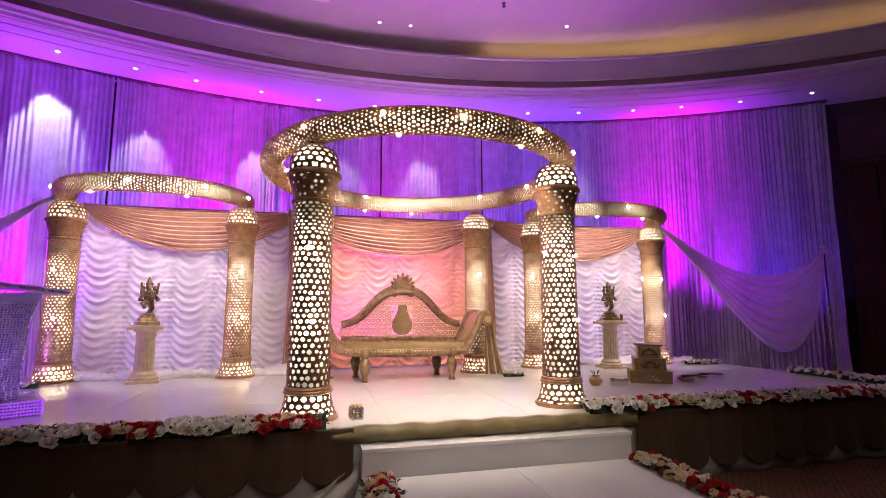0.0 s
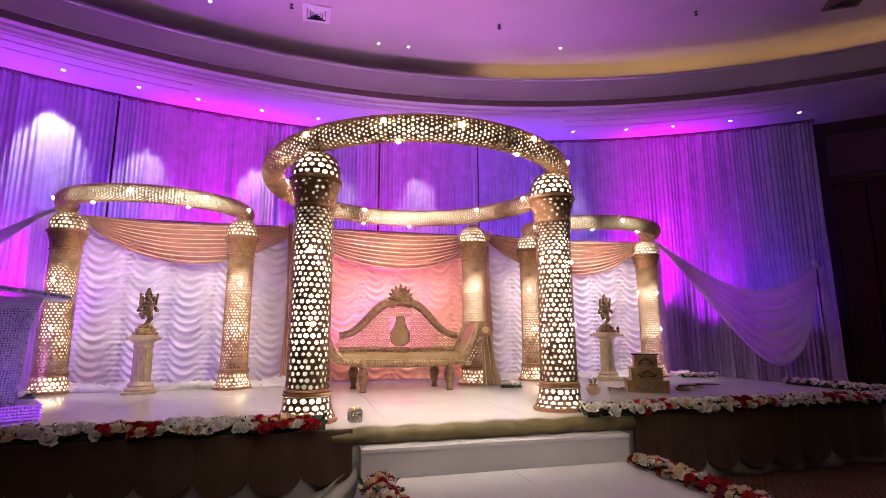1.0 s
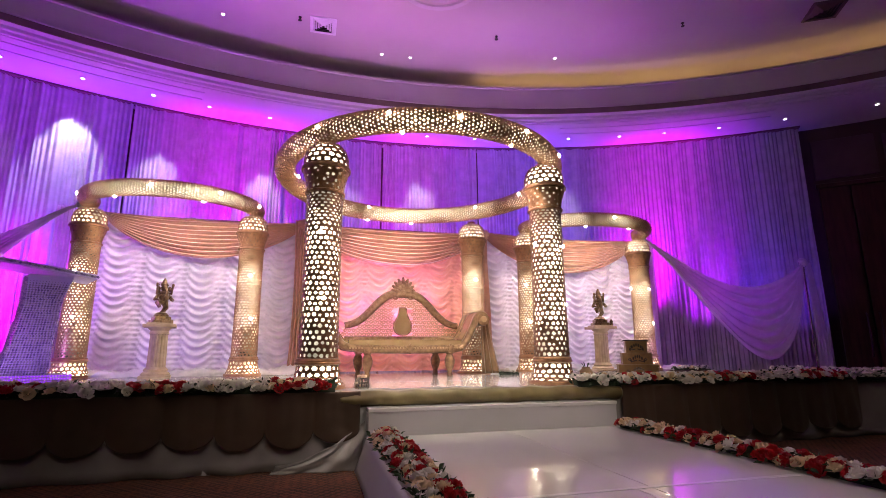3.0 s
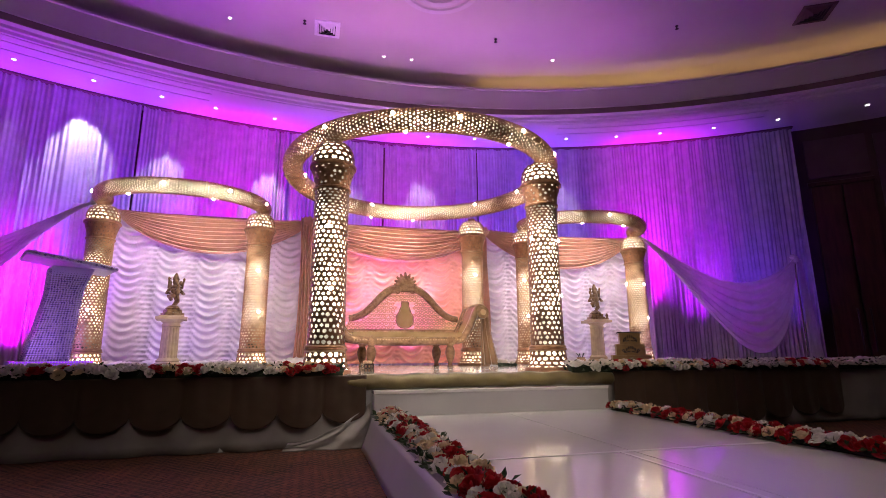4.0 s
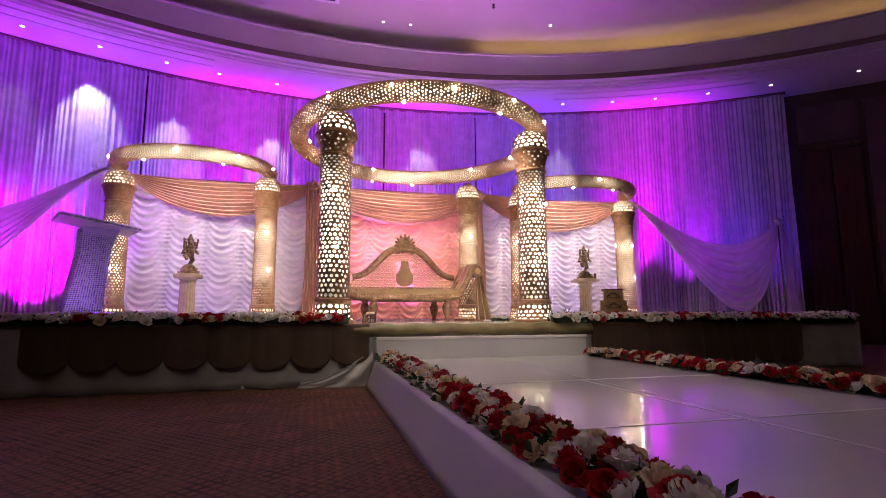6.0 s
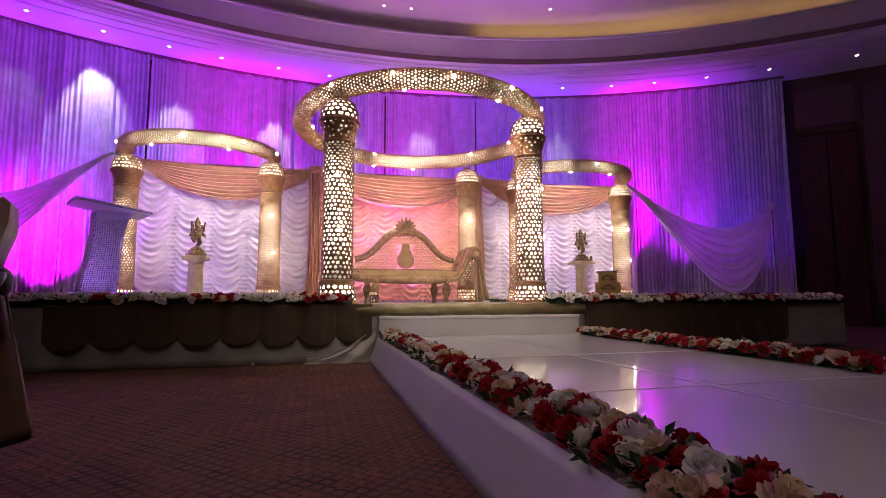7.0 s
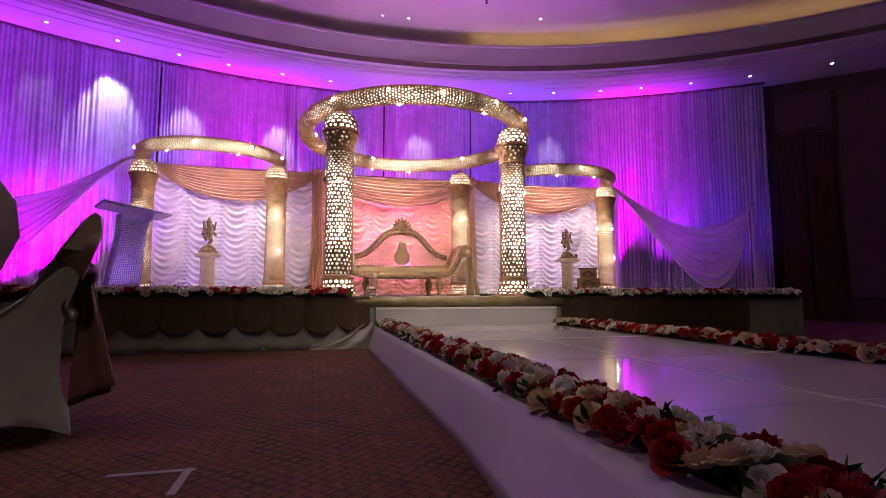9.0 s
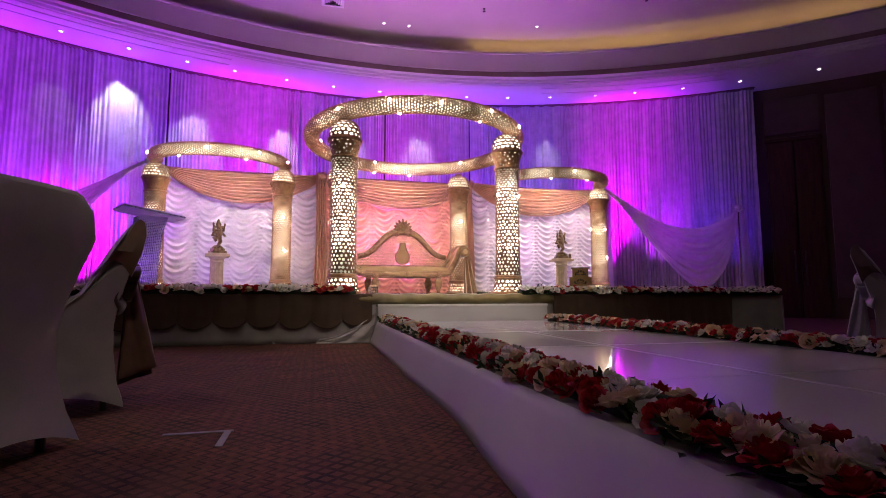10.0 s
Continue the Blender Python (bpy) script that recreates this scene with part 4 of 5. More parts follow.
    for row in range(10):
        z = 0.560 + row * 0.058
        for col in range(-14, 15):
            x = col * 0.060 + (0.030 if row % 2 else 0)
            if z > arch(x) - 0.055 or (abs(x) < 0.13 and 0.55 < z < 0.96):
                continue
            r = 0.027 * rng.uniform(0.85, 1.1)
            turn = rng.uniform(0, 6.28)
            pts = [(x + r * (1 - 0.05 * k) * math.cos(turn + k * 0.7), yb + 0.004 * math.sin(k * 2), z + r * (1 - 0.05 * k) * math.sin(turn + k * 0.7)) for k in range(11)]
            tube(pts, 0.0105, 4, bm)
            ball(bm, (x + 0.030, yb - 0.006, z + 0.012), 0.010, 4)
    part("fretwork", bm, M_GOLD_PALE, ob, "pierced scrollwork carved in the back", True)
    # central shield
    half = [(0.045, 0.925), (0.05, 0.86), (0.075, 0.79), (0.112, 0.72), (0.118, 0.66), (0.095, 0.60), (0.05, 0.57)]
    shield = half + [(0.0, 0.562)] + [(-x, z) for x, z in reversed(half)]
    part("shield", slab_outline(shield, yb - 0.035, yb + 0.015), M_CUSHION, ob, "plain gold pear-shaped medallion")
    part("shield_rim", tube([(x * 1.08, yb - 0.03, 0.74 + (z - 0.74) * 1.06) for x, z in shield + shield[:1]], 0.014, 6), M_GOLD, ob)
    for k in range(2, 39, 2):
        x, _, z = top[k]
        if abs(x) < 0.14:
            continue
        x2, _, z2 = top[k + 1] if k < n else top[k - 1]
        ang = math.atan2(z2 - z, x2 - x)
        leaf = ball(bmesh.new(), (0, 0, 0), 0.032, 8, (1.5, 0.5, 0.75))
        part("rail_leaf", leaf, M_GOLD, ob, "carved gold leaf", True, Matrix.Translation((x, yb - 0.045, z)) @ Matrix.Rotation(-ang + 0.5 * (-1) ** (k // 2), 4, "Y"))
    # leafy crest
    for k in range(9):
        a = radians(-80 + 20 * k)
        L = 0.215 - 0.05 * abs(k - 4) / 4
        p = [(0.03 * math.sin(a), yb - 0.02, 1.17), (0.6 * L * math.sin(a), yb - 0.05, 1.17 + 0.6 * L * math.cos(a)), (L * math.sin(a) * 1.05, yb - 0.03, 1.17 + L * math.cos(a))]
        part("crest_leaf", tube(p, [0.036, 0.04, 0.014], 7), M_GOLD, ob, "carved gold leaf")
    for s in (-1, 1):
        pts = [(s * (0.12 + (0.05 - 0.004 * k) * math.cos(k * 0.7)), yb - 0.05, 1.09 + (0.05 - 0.004 * k) * math.sin(k * 0.7)) for k in range(10)]
        part("crest_scroll", tube(pts, 0.018, 6), M_GOLD, ob, "carved gold scroll")
        part("crest_wing", tube([(s * 0.17, yb - 0.03, 1.12), (s * 0.27, yb - 0.03, 1.09), (s * 0.36, yb - 0.02, 1.0)], [0.036, 0.03, 0.012], 6), M_GOLD, ob, "carved gold leaf")
    part("crest_boss", ball(bmesh.new(), (0, yb - 0.04, 1.15), 0.055, 12, (1, 0.7, 1)), M_GOLD, ob, "round carved gold boss")
    return ob


sofa((1.88, 6.42, STAGE))


def arm_cloth(u, v):
    """A length of cloth that falls behind the scrolled arm."""
    x = 2.98 + (0.10 + 0.17 * (1 - v) ** 1.3) * u
    return Vector((x, 6.70 - 0.06 * u - 0.03 * math.sin(u * 17 + v) * (1.15 - v), STAGE + 0.015 + 0.80 * v - 0.05 * u * v))


tagged(sheet(arm_cloth, 40, 16, "throw", M_THROW, None, 0.006), "gold-brown satin throw hanging beside the sofa arm", "throw")


# ---- pedestals and figurines ----
def pedestal(at, turn, h=0.70):
    ob = thing("pedestal", "cream fluted column pedestal with a square top", "pedestal", at, turn, "statue pedestals")
    part("plinth", box(-0.18, 0.18, -0.18, 0.18, 0, 0.035, 0.008), M_CREAM, ob)
    part("base", lathe([(0.165, 0.035), (0.17, 0.055), (0.15, 0.075), (0.135, 0.085), (0.145, 0.105), (0.125, 0.125), (0.115, 0.14)], 28), M_CREAM, ob)
    bm = bmesh.new()
    rings, seg = [], 60
    for z in (0.14, 0.16, h - 0.17, h - 0.15):
        ring = []
        for k in range(seg):
            a = 2 * math.pi * k / seg
            flute = 0.0 if z in (0.14, h - 0.15) else 0.012 * max(0, math.cos(a * 15))
            r = 0.113 - 0.012 * (z / h) - flute
            ring.append(bm.verts.new((r * math.cos(a), r * math.sin(a), z)))
        rings.append(ring)
    for a, b in zip(rings, rings[1:]):
        for k in range(seg):
            bm.faces.new((a[k], a[(k + 1) % seg], b[(k + 1) % seg], b[k]))
    part("fluted_shaft", bm, M_CREAM, ob)
    part("neck", lathe([(0.10, h - 0.15), (0.118, h - 0.14), (0.112, h - 0.12), (0.105, h - 0.10), (0.13, h - 0.075), (0.15, h - 0.06)], 28), M_CREAM, ob)
    part("top_slab", box(-0.19, 0.19, -0.19, 0.19, h - 0.06, h - 0.02, 0.008), M_CREAM, ob)
    part("upper_slab", box(-0.15, 0.15, -0.15, 0.15, h - 0.02, h, 0.006), M_CREAM, ob)
    return ob


def figurine(at, turn, label, spread):
    """A small bronze temple figure as one plain mesh."""
    bm = bmesh.new()
    box(-0.12, 0.12, -0.10, 0.10, 0.0, 0.04, 0.006, bm)
    box(-0.095, 0.095, -0.08, 0.08, 0.04, 0.085, 0.006, bm)
    lathe([(0.085, 0.085), (0.095, 0.10), (0.07, 0.125), (0.05, 0.14)], 16, bm)
    tube([(0.0, 0, 0.13), (0.04, -0.01, 0.20), (0.02, 0, 0.28)], [0.026, 0.034, 0.045], 8, bm)
    tube([(0.0, 0, 0.28), (-0.12 * spread, -0.04, 0.255), (-0.045, -0.05, 0.20)], [0.045, 0.036, 0.022], 8, bm)
    ball(bm, (0.005, -0.012, 0.335), 0.064, 12, (1, 0.9, 1.0))
    tube([(0.01, 0, 0.34), (0.0, 0, 0.40), (0.0, 0, 0.43)], [0.052, 0.058, 0.03], 10, bm)
    ball(bm, (0.0, -0.012, 0.462), 0.045, 12, (1, 0.9, 1.05))
    lathe([(0.042, 0.49), (0.048, 0.505), (0.033, 0.53), (0.025, 0.56), (0.010, 0.59)], 12, bm)
    tube([(0.0, -0.05, 0.45), (0.01, -0.085, 0.40), (-0.02, -0.09, 0.35)], [0.022, 0.018, 0.012], 6, bm)
    for s in (-1, 1):
        tube([(s * 0.05, 0, 0.41), (s * 0.14 * spread, -0.01, 0.38), (s * 0.15 * spread, -0.03, 0.48)], [0.022, 0.018, 0.013], 7, bm)
        tube([(s * 0.05, 0.02, 0.38), (s * 0.11, -0.03, 0.30), (s * 0.07, -0.08, 0.30)], [0.026, 0.02, 0.014], 7, bm)
        ball(bm, (s * 0.155 * spread, -0.03, 0.50), 0.018, 6, (1, 0.7, 1.5))
        ball(bm, (s * 0.068, 0.0, 0.45), 0.03, 8, (0.9, 0.4, 1.2))
    for k in range(9):
        a = radians(-100 + 25 * k)
        ball(bm, (0.07 * math.sin(a), 0.02, 0.46 + 0.07 * math.cos(a)), 0.009, 5)
    ob = part("figurine", bm, M_BRONZE)
    ob.matrix_world = pose(*at, 0, 0, turn)
    return tagged(ob, label, "figurine")


pedestal((-1.30, 7.12, STAGE), 12)
figurine((-1.30, 7.12, STAGE + 0.70), 32, "bronze dancing temple figurine on a cream pedestal", 0.62)
pedestal((5.12, 7.02, STAGE), -8, 0.72)
figurine((5.12, 7.02, STAGE + 0.72), -12, "slender bronze temple figurine on a cream pedestal", 0.5)
bm = lathe([(0.025, 0), (0.03, 0.01), (0.02, 0.03), (0.026, 0.06), (0.012, 0.09)], 10)
ob = part("incense_cup", bm, M_BRONZE)
ob.matrix_world = pose(5.25, 6.90, STAGE + 0.72)
tagged(ob, "tiny bronze incense cup on the pedestal top", "cup")


# ---- stepped fire box and ritual vessels ----
def fire_box(at, turn):
    ob = thing("fire_box", "three-tier stepped brown-gold ceremonial fire box", "fire box", at, turn)
    for w, z0, z1 in ((0.235, 0.0, 0.145), (0.18, 0.145, 0.29), (0.13, 0.29, 0.44)):
        tier = part("tier", box(-w, w, -w, w, z0, z1, 0.006), M_BOX, ob, smooth=False)
        part("tier_lip", box(-w - 0.006, w + 0.006, -w - 0.006, w + 0.006, z1 - 0.014, z1 - 0.004, 0.003), M_BOX, tier, smooth=False)
        zc, bm = z0 + 0.05, bmesh.new()
        for s in (-1, 1):
            tube([(s * 0.012, -w - 0.004, zc), (s * w * 0.35, -w - 0.005, zc - 0.012), (s * w * 0.62, -w - 0.004, zc + 0.01), (s * w * 0.55, -w - 0.004, zc + 0.03), (s * w * 0.45, -w - 0.004, zc + 0.016)], 0.007, 5, bm)
        for k in range(-3, 4):
            ball(bm, (k * 0.026, -w - 0.003, zc + 0.05 - 0.006 * k * k), 0.014, 6, (0.8, 0.35, 1.6))
        part("ornament", bm, M_STEEL if z0 == 0 else M_DARK, tier, "cut-out lotus ornament")
    part("top_tray", box(-0.155, 0.155, -0.155, 0.155, 0.44, 0.452, 0.004), M_DARK, ob, "dark metal tray")
    return ob


fire_box((4.74, 5.62, STAGE), -30)


def vessel(name, label, at, profile, mat, extra=None):
    ob = thing(name, label, "vessel", at)
    part("bowl", lathe(profile, 22), mat, ob)
    return ob


ob = vessel("kalash_pot", "round copper water pot with leaves in its mouth", (3.90, 5.45, STAGE), [(0.03, 0), (0.06, 0.015), (0.08, 0.05), (0.078, 0.08), (0.05, 0.105), (0.048, 0.115), (0.06, 0.125), (0.05, 0.12)], M_GOLD_PALE)
for a in (0.3, 1.5, 2.6, 3.8, 5.1):
    part("leaf", tube([(0.02 * math.cos(a), 0.02 * math.sin(a), 0.115), (0.04 * math.cos(a), 0.04 * math.sin(a), 0.16), (0.06 * math.cos(a), 0.06 * math.sin(a), 0.175)], [0.008, 0.018, 0.004], 6, flat=0.3), M_LEAF, ob, "dark green leaf")
ob = vessel("brass_bowl", "wide shallow steel and brass bowl", (4.16, 5.38, STAGE), [(0.09, 0), (0.098, 0.01), (0.10, 0.07), (0.105, 0.075), (0.095, 0.072), (0.088, 0.02)], M_STEEL)
for k in range(4):
    part("cup", lathe([(0.02, 0.02), (0.026, 0.06), (0.03, 0.085)], 10, centre=(0.04 * math.cos(k * 1.57), 0.04 * math.sin(k * 1.57), 0)), M_GOLD_PALE, ob)
ob = vessel("ladle_bowl", "low brass bowl with a long wooden ladle", (5.22, 5.55, STAGE), [(0.08, 0), (0.09, 0.01), (0.095, 0.045), (0.088, 0.04)], M_GOLD_PALE)
part("ladle", tube([(-0.06, 0, 0.05), (0.1, 0.02, 0.055), (0.24, 0.05, 0.05)], [0.02, 0.009, 0.008], 7), M_WOOD, ob, "dark wooden ladle")
ob = vessel("ladle_bowl", "low brass bowl with a long wooden ladle", (5.62, 5.75, STAGE), [(0.06, 0), (0.07, 0.01), (0.075, 0.03), (0.068, 0.025)], M_GOLD_PALE)
part("ladle", tube([(-0.02, 0, 0.04), (0.12, -0.03, 0.045), (0.26, -0.08, 0.04)], [0.018, 0.009, 0.008], 7), M_WOOD, ob, "dark wooden ladle")


def tealight(at):
    ob = thing("lattice_candle_holder", "small square pierced metal candle holder at the stage edge", "candle holder", at, 12)
    part("base", box(-0.045, 0.045, -0.045, 0.045, 0, 0.008), M_STEEL, ob, smooth=False)
    for s in range(4):
        m = Matrix.Rotation(s * math.pi / 2, 4, "Z")
        bm = bmesh.new()
        for z in (0.008, 0.045, 0.082):
            box(-0.046, 0.046, -0.048, -0.042, z, z + 0.012, 0, bm)
        for x in (-0.044, -0.016, 0.013, 0.040):
            box(x - 0.005, x + 0.005, -0.048, -0.042, 0.01, 0.094, 0, bm)
        bmesh.ops.transform(bm, matrix=m, verts=bm.verts)
        part("lattice", bm, M_STEEL, ob, smooth=False)
    part("candle", lathe([(0.034, 0.008), (0.034, 0.05), (0.01, 0.052)], 14), M_ROSE_CREAM, ob, "cream wax candle")
    bm = bmesh.new()
    for k in range(6):
        ball(bm, (0.03 * math.cos(k), 0.03 * math.sin(k), 0.105), 0.016, 6)
    part("rim_beads", bm, M_ROSE_CREAM, ob)


tealight((1.06, 4.34, STAGE))


# ---- crystal lectern ----
def lectern(at, turn):
    ob = thing("lectern", "beaded crystal lectern with a sloping acrylic top, lit violet", "lectern", at, turn)
    part("base", box(-0.30, 0.30, -0.24, 0.24, 0.0, 0.13, 0.01), M_ACRYLIC, ob, "beaded crystal plinth")
    bm = bmesh.new()
    vs = []
    for z, x0, x1, y in ((0.11, -0.20, 0.13, 0.14), (0.45, -0.13, 0.14, 0.13), (0.80, -0.09, 0.17, 0.13), (1.02, -0.10, 0.24, 0.16)):
        vs.append([bm.verts.new(p) for p in ((x0, -y, z), (x1, -y, z), (x1, y, z), (x0, y, z))])
    for a, b in zip(vs, vs[1:]):
        for k in range(4):
            bm.faces.new((a[k], a[(k + 1) % 4], b[(k + 1) % 4], b[k]))
    part("column", bm, M_ACRYLIC, ob, "tapering crystal column", False)
    # rows of beads
    rng = random.Random(8)
    verts, faces = [], []
    def bead(c, r):
        b = len(verts)
        for d in ((r, 0, 0), (-r, 0, 0), (0, r, 0), (0, -r, 0), (0, 0, r), (0, 0, -r)):
            verts.append((c[0] + d[0], c[1] + d[1], c[2] + d[2]))
        for f in ((0, 2, 4), (2, 1, 4), (1, 3, 4), (3, 0, 4), (2, 0, 5), (1, 2, 5), (3, 1, 5), (0, 3, 5)):
            faces.append(tuple(b + i for i in f))
    for row in range(44):
        z = 0.12 + row * 0.0205
        f = (z - 0.11) / 0.91
        x0, x1 = -0.20 + 0.10 * min(1, f * 1.4), 0.13 + 0.05 * f + (0.05 * max(0, f - 0.75) / 0.25)
        n = int((x1 - x0) / 0.021)
        for k in range(n + 1):
            x = x0 + (x1 - x0) * k / n
            bead((x, -0.145 - 0.01 * (1 - f), z), 0.0108)
        for k in range(12):
            bead((x1 + 0.006, -0.13 + 0.022 * k, z), 0.0108)
            bead((x0 - 0.006, -0.13 + 0.022 * k, z), 0.0108)
    strands = hang("bead_strand", mesh_of("bead_strand", verts, faces, M_CRYSTAL, False), ob, None, "strands of cut crystal beads")
    strands["kind"] = "stuff"
    verts, faces = [], []
    for z in (0.02, 0.045, 0.07, 0.095, 0.12):
        for k in range(28):
            bead((-0.295 + 0.0218 * k, -0.248, z), 0.0105)
        for k in range(22):
            bead((0.306, -0.235 + 0.0222 * k, z), 0.0105)
    strands = hang("led_bead_row", mesh_of("led_bead_row", verts, faces, M_VIOLET_LED, False), ob, None, "rows of beads lit by violet lamps")
    strands["kind"] = "stuff"
    top = part("top", box(-0.36, 0.36, -0.26, 0.26, -0.022, 0.022, 0.006), M_ACRYLIC, ob, "sloping acrylic reading top", False, pose(0.05, 0, 1.07, 0, 7, 0))
    bm = bmesh.new()
    for k in range(34):
        for s in (-1, 1):
            ball(bm, (-0.355 + k * 0.0215, s * 0.265, 0), 0.012, 5)
    for k in range(24):
        for s in (-1, 1):
            ball(bm, (s * 0.365, -0.25 + k * 0.0217, 0), 0.012, 5)
    part("bead_trim", bm, M_CRYSTAL, top)


lectern((-1.86, 5.22, STAGE), 30)


# ---- chairs ----
COVER_SIDE = [(-0.275, 0.02), (-0.245, 0.16), (-0.228, 0.32), (-0.222, 0.44), (-0.20, 0.462), (-0.09, 0.472), (0.02, 0.505), (0.10, 0.575), (0.155, 0.68), (0.21, 0.79),
              (0.258, 0.88), (0.288, 0.935), (0.312, 0.955), (0.335, 0.935), (0.338, 0.88), (0.312, 0.78), (0.278, 0.66), (0.248, 0.54), (0.232, 0.42), (0.236, 0.28), (0.256, 0.14), (0.285, 0.02)]


def cover_half_width(y, z):
    """Half the width of the cover: flared at the hem, narrow at the waist, wide at the shoulders."""
    w = 0.185 + 0.075 * max(0, (0.36 - z) / 0.34) ** 1.6
    if z > 0.47:
        w += 0.07 * min(1, (z - 0.47) / 0.33)
    if z > 0.80:
        w -= 0.11 * min(1, (z - 0.80) / 0.145) ** 1.4
    if y < 0.05 and z < 0.5:
        w += 0.02
    return w


def cover_mesh(rows, across=14, grow=0.0, wrinkle=0.004, seed=0):
    """Cloth stretched over the rows of the side outline, closed at both flanks; the hem rises between the feet."""
    verts, faces = [], []
    n = across + 1
    for y, z in rows:
        w = cover_half_width(y, z) + grow
        for k in range(n):
            f = 2 * k / across - 1
            yy = y + grow * (1 if y > 0.2 else -1) - (0.018 * (1 - f * f) if y < -0.2 else 0) + (0.014 * (1 - f * f) if y > 0.2 and z > 0.4 else 0)
            lift = 0.06 * (1 - f * f) if z < 0.05 else 0.0
            d = wrinkle * noise.noise(Vector((f * 3 + seed, y * 8, z * 8)))
            verts.append((w * f, yy + d, z + lift + (grow if z > 0.9 else 0)))
    for r in range(len(rows) - 1):
        for k in range(across):
            a = r * n + k
            faces.append((a, a + 1, a + n + 1, a + n))
    for k in (0, across):
        # each flank spans between the front and the rear edge, pulled in a little
        m = len(rows) // 2
        for r in range(m):
            a, b = r * n + k, (r + 1) * n + k
            c, d = (len(rows) - 2 - r) * n + k, (len(rows) - 1 - r) * n + k
            cols = 6
            grid = []
            for lo, hi in ((a, d), (b, c)):
                line = []
                for q in range(cols + 1):
                    t = q / cols
                    p = [verts[lo][e] * (1 - t) + verts[hi][e] * t for e in range(3)]
                    arch = 4 * t * (1 - t)
                    p[0] *= 1 - (0.0 if grow else 0.10 * arch * (1 if p[2] < 0.6 else 0.3))
                    if r == 0 and lo == a:
                        p[2] += 0.07 * arch
                    line.append(len(verts))
                    verts.append(tuple(p))
                grid.append(line)
            for q in range(cols):
                faces.append((grid[0][q], grid[0][q + 1], grid[1][q + 1], grid[1][q]))
    bm = bmesh.new()
    vs = [bm.verts.new(v) for v in verts]
    for f in faces:
        bm.faces.new([vs[k] for k in f])
    bmesh.ops.remove_doubles(bm, verts=bm.verts, dist=0.0004)
    bmesh.ops.recalc_face_normals(bm, faces=bm.faces)
    return bm


def covered_chair(at, turn, sash_mat, dark_mat, label, hood_mat=None):
    """Front is -y, the back at +y."""
    ob = thing("banquet_chair", label, "chair", at, turn, "covered banquet chairs")
    part("cover", cover_mesh(COVER_SIDE, seed=at[0]), M_CHAIRCOVER, ob, "stretched white cloth cover with a flared hem")
    if sash_mat is not None:
        hood = [p for p in COVER_SIDE if p[1] > 0.60]
        part("sash_hood", cover_mesh(hood, 14, 0.014, 0.008, 5.0), hood_mat or sash_mat, ob, "satin sash gathered over the top of the back")
        part("sash_knot", ball(bmesh.new(), (0, 0.325, 0.69), 0.05, 12, (1.0, 0.8, 1.2)), dark_mat, ob)
        for s in (-1, 1):
            def loop(u, v, s=s):
                a = math.pi * 2 * u
                return Vector((s * (0.09 + 0.085 * math.cos(a)), 0.305 + 0.05 * (v - 0.5) + 0.02 * math.sin(a), 0.67 + 0.085 * math.sin(a) + 0.02 * math.cos(a * 2) - 0.05 * (0.5 + 0.5 * math.cos(a))))
            sheet(loop, 22, 5, "sash_loop", dark_mat, ob, 0.008)

            def tail_cloth(u, v, s=s):
                d = 1 - v
                wide = 0.045 + 0.125 * d
                return Vector((s * (0.02 + 0.05 * d) + 0.012 * math.sin(u * 9 + 3 * v), 0.30 - 0.02 * d + wide * u, (0.13 if s > 0 else 0.08) + 0.05 * u * d + (0.56 - 0.02 * u) * v))
            sheet(tail_cloth, 18, 16, "sash_tail", sash_mat if s > 0 else dark_mat, ob, 0.006, "long hanging satin sash tail")
        def low_band(u, v):
            a = math.pi * (u - 0.5)
            return Vector((0.205 * math.sin(a), 0.236 + 0.05 * math.cos(a) + 0.01 * math.sin(v * 9), 0.46 + 0.16 * v + 0.03 * math.cos(a) + 0.03 * (1 - abs(math.sin(a))) * v))
        sheet(low_band, 26, 8, "sash_band", dark_mat, ob, 0.006, "dark gathered sash round the back")
    for x in (-0.17, 0.17):
        for y in (-0.20, 0.21):
            part("leg", lathe([(0.018, 0), (0.016, 0.02), (0.016, 0.3)], 8, centre=(x, y, 0)), M_DARK, ob)
    return ob


covered_chair((-0.92, 0.86, 0), -66, M_SASH, M_SASH_DARK, "banquet chair in a stretched white cover with a bronze satin sash")
covered_chair((-0.87, 0.02, 0), 248, None, None, "banquet chair in a plain stretched white cover")
covered_chair((4.79, 0.73, 0), 32, M_SASH_SILVER, M_SASH_SILVER, "banquet chair in a pale cover with brown and silver sash", M_SASH_DARK)


# ---- tape mark on the carpet ----
bm = box(-0.24, 0.03, 0.21, 0.235, 0.001, 0.004)
box(-0.005, 0.022, 0.0, 0.212, 0.001, 0.004, 0, bm)
tagged(part("tape_mark", bm, M_TAPE, smooth=False), "worn white tape corner stuck on the carpet", "tape")


# ---- white cloth bunched along the foot of the backdrop ----
def bunched(x0, x1, y, h, seed):
    def at(u, v):
        x = x0 + (x1 - x0) * u
        a = math.pi * v
        k = noise.noise(Vector((x * 3.5, v * 2.5, seed)))
        k2 = noise.noise(Vector((x * 19, v * 9, seed)))
        r = 0.62 + 0.6 * k + 0.28 * k2
        return Vector((x, y - 0.16 * math.cos(a) * (1 + 0.4 * k) + 0.03 * k2, STAGE + 0.004 + max(0, h * math.sin(a) * r)))
    return tagged(sheet(at, int((x1 - x0) / 0.022), 18, "bunched_cloth", M_WHITE_SATIN), "white satin cloth bunched along the foot of the backdrop", "cloth")


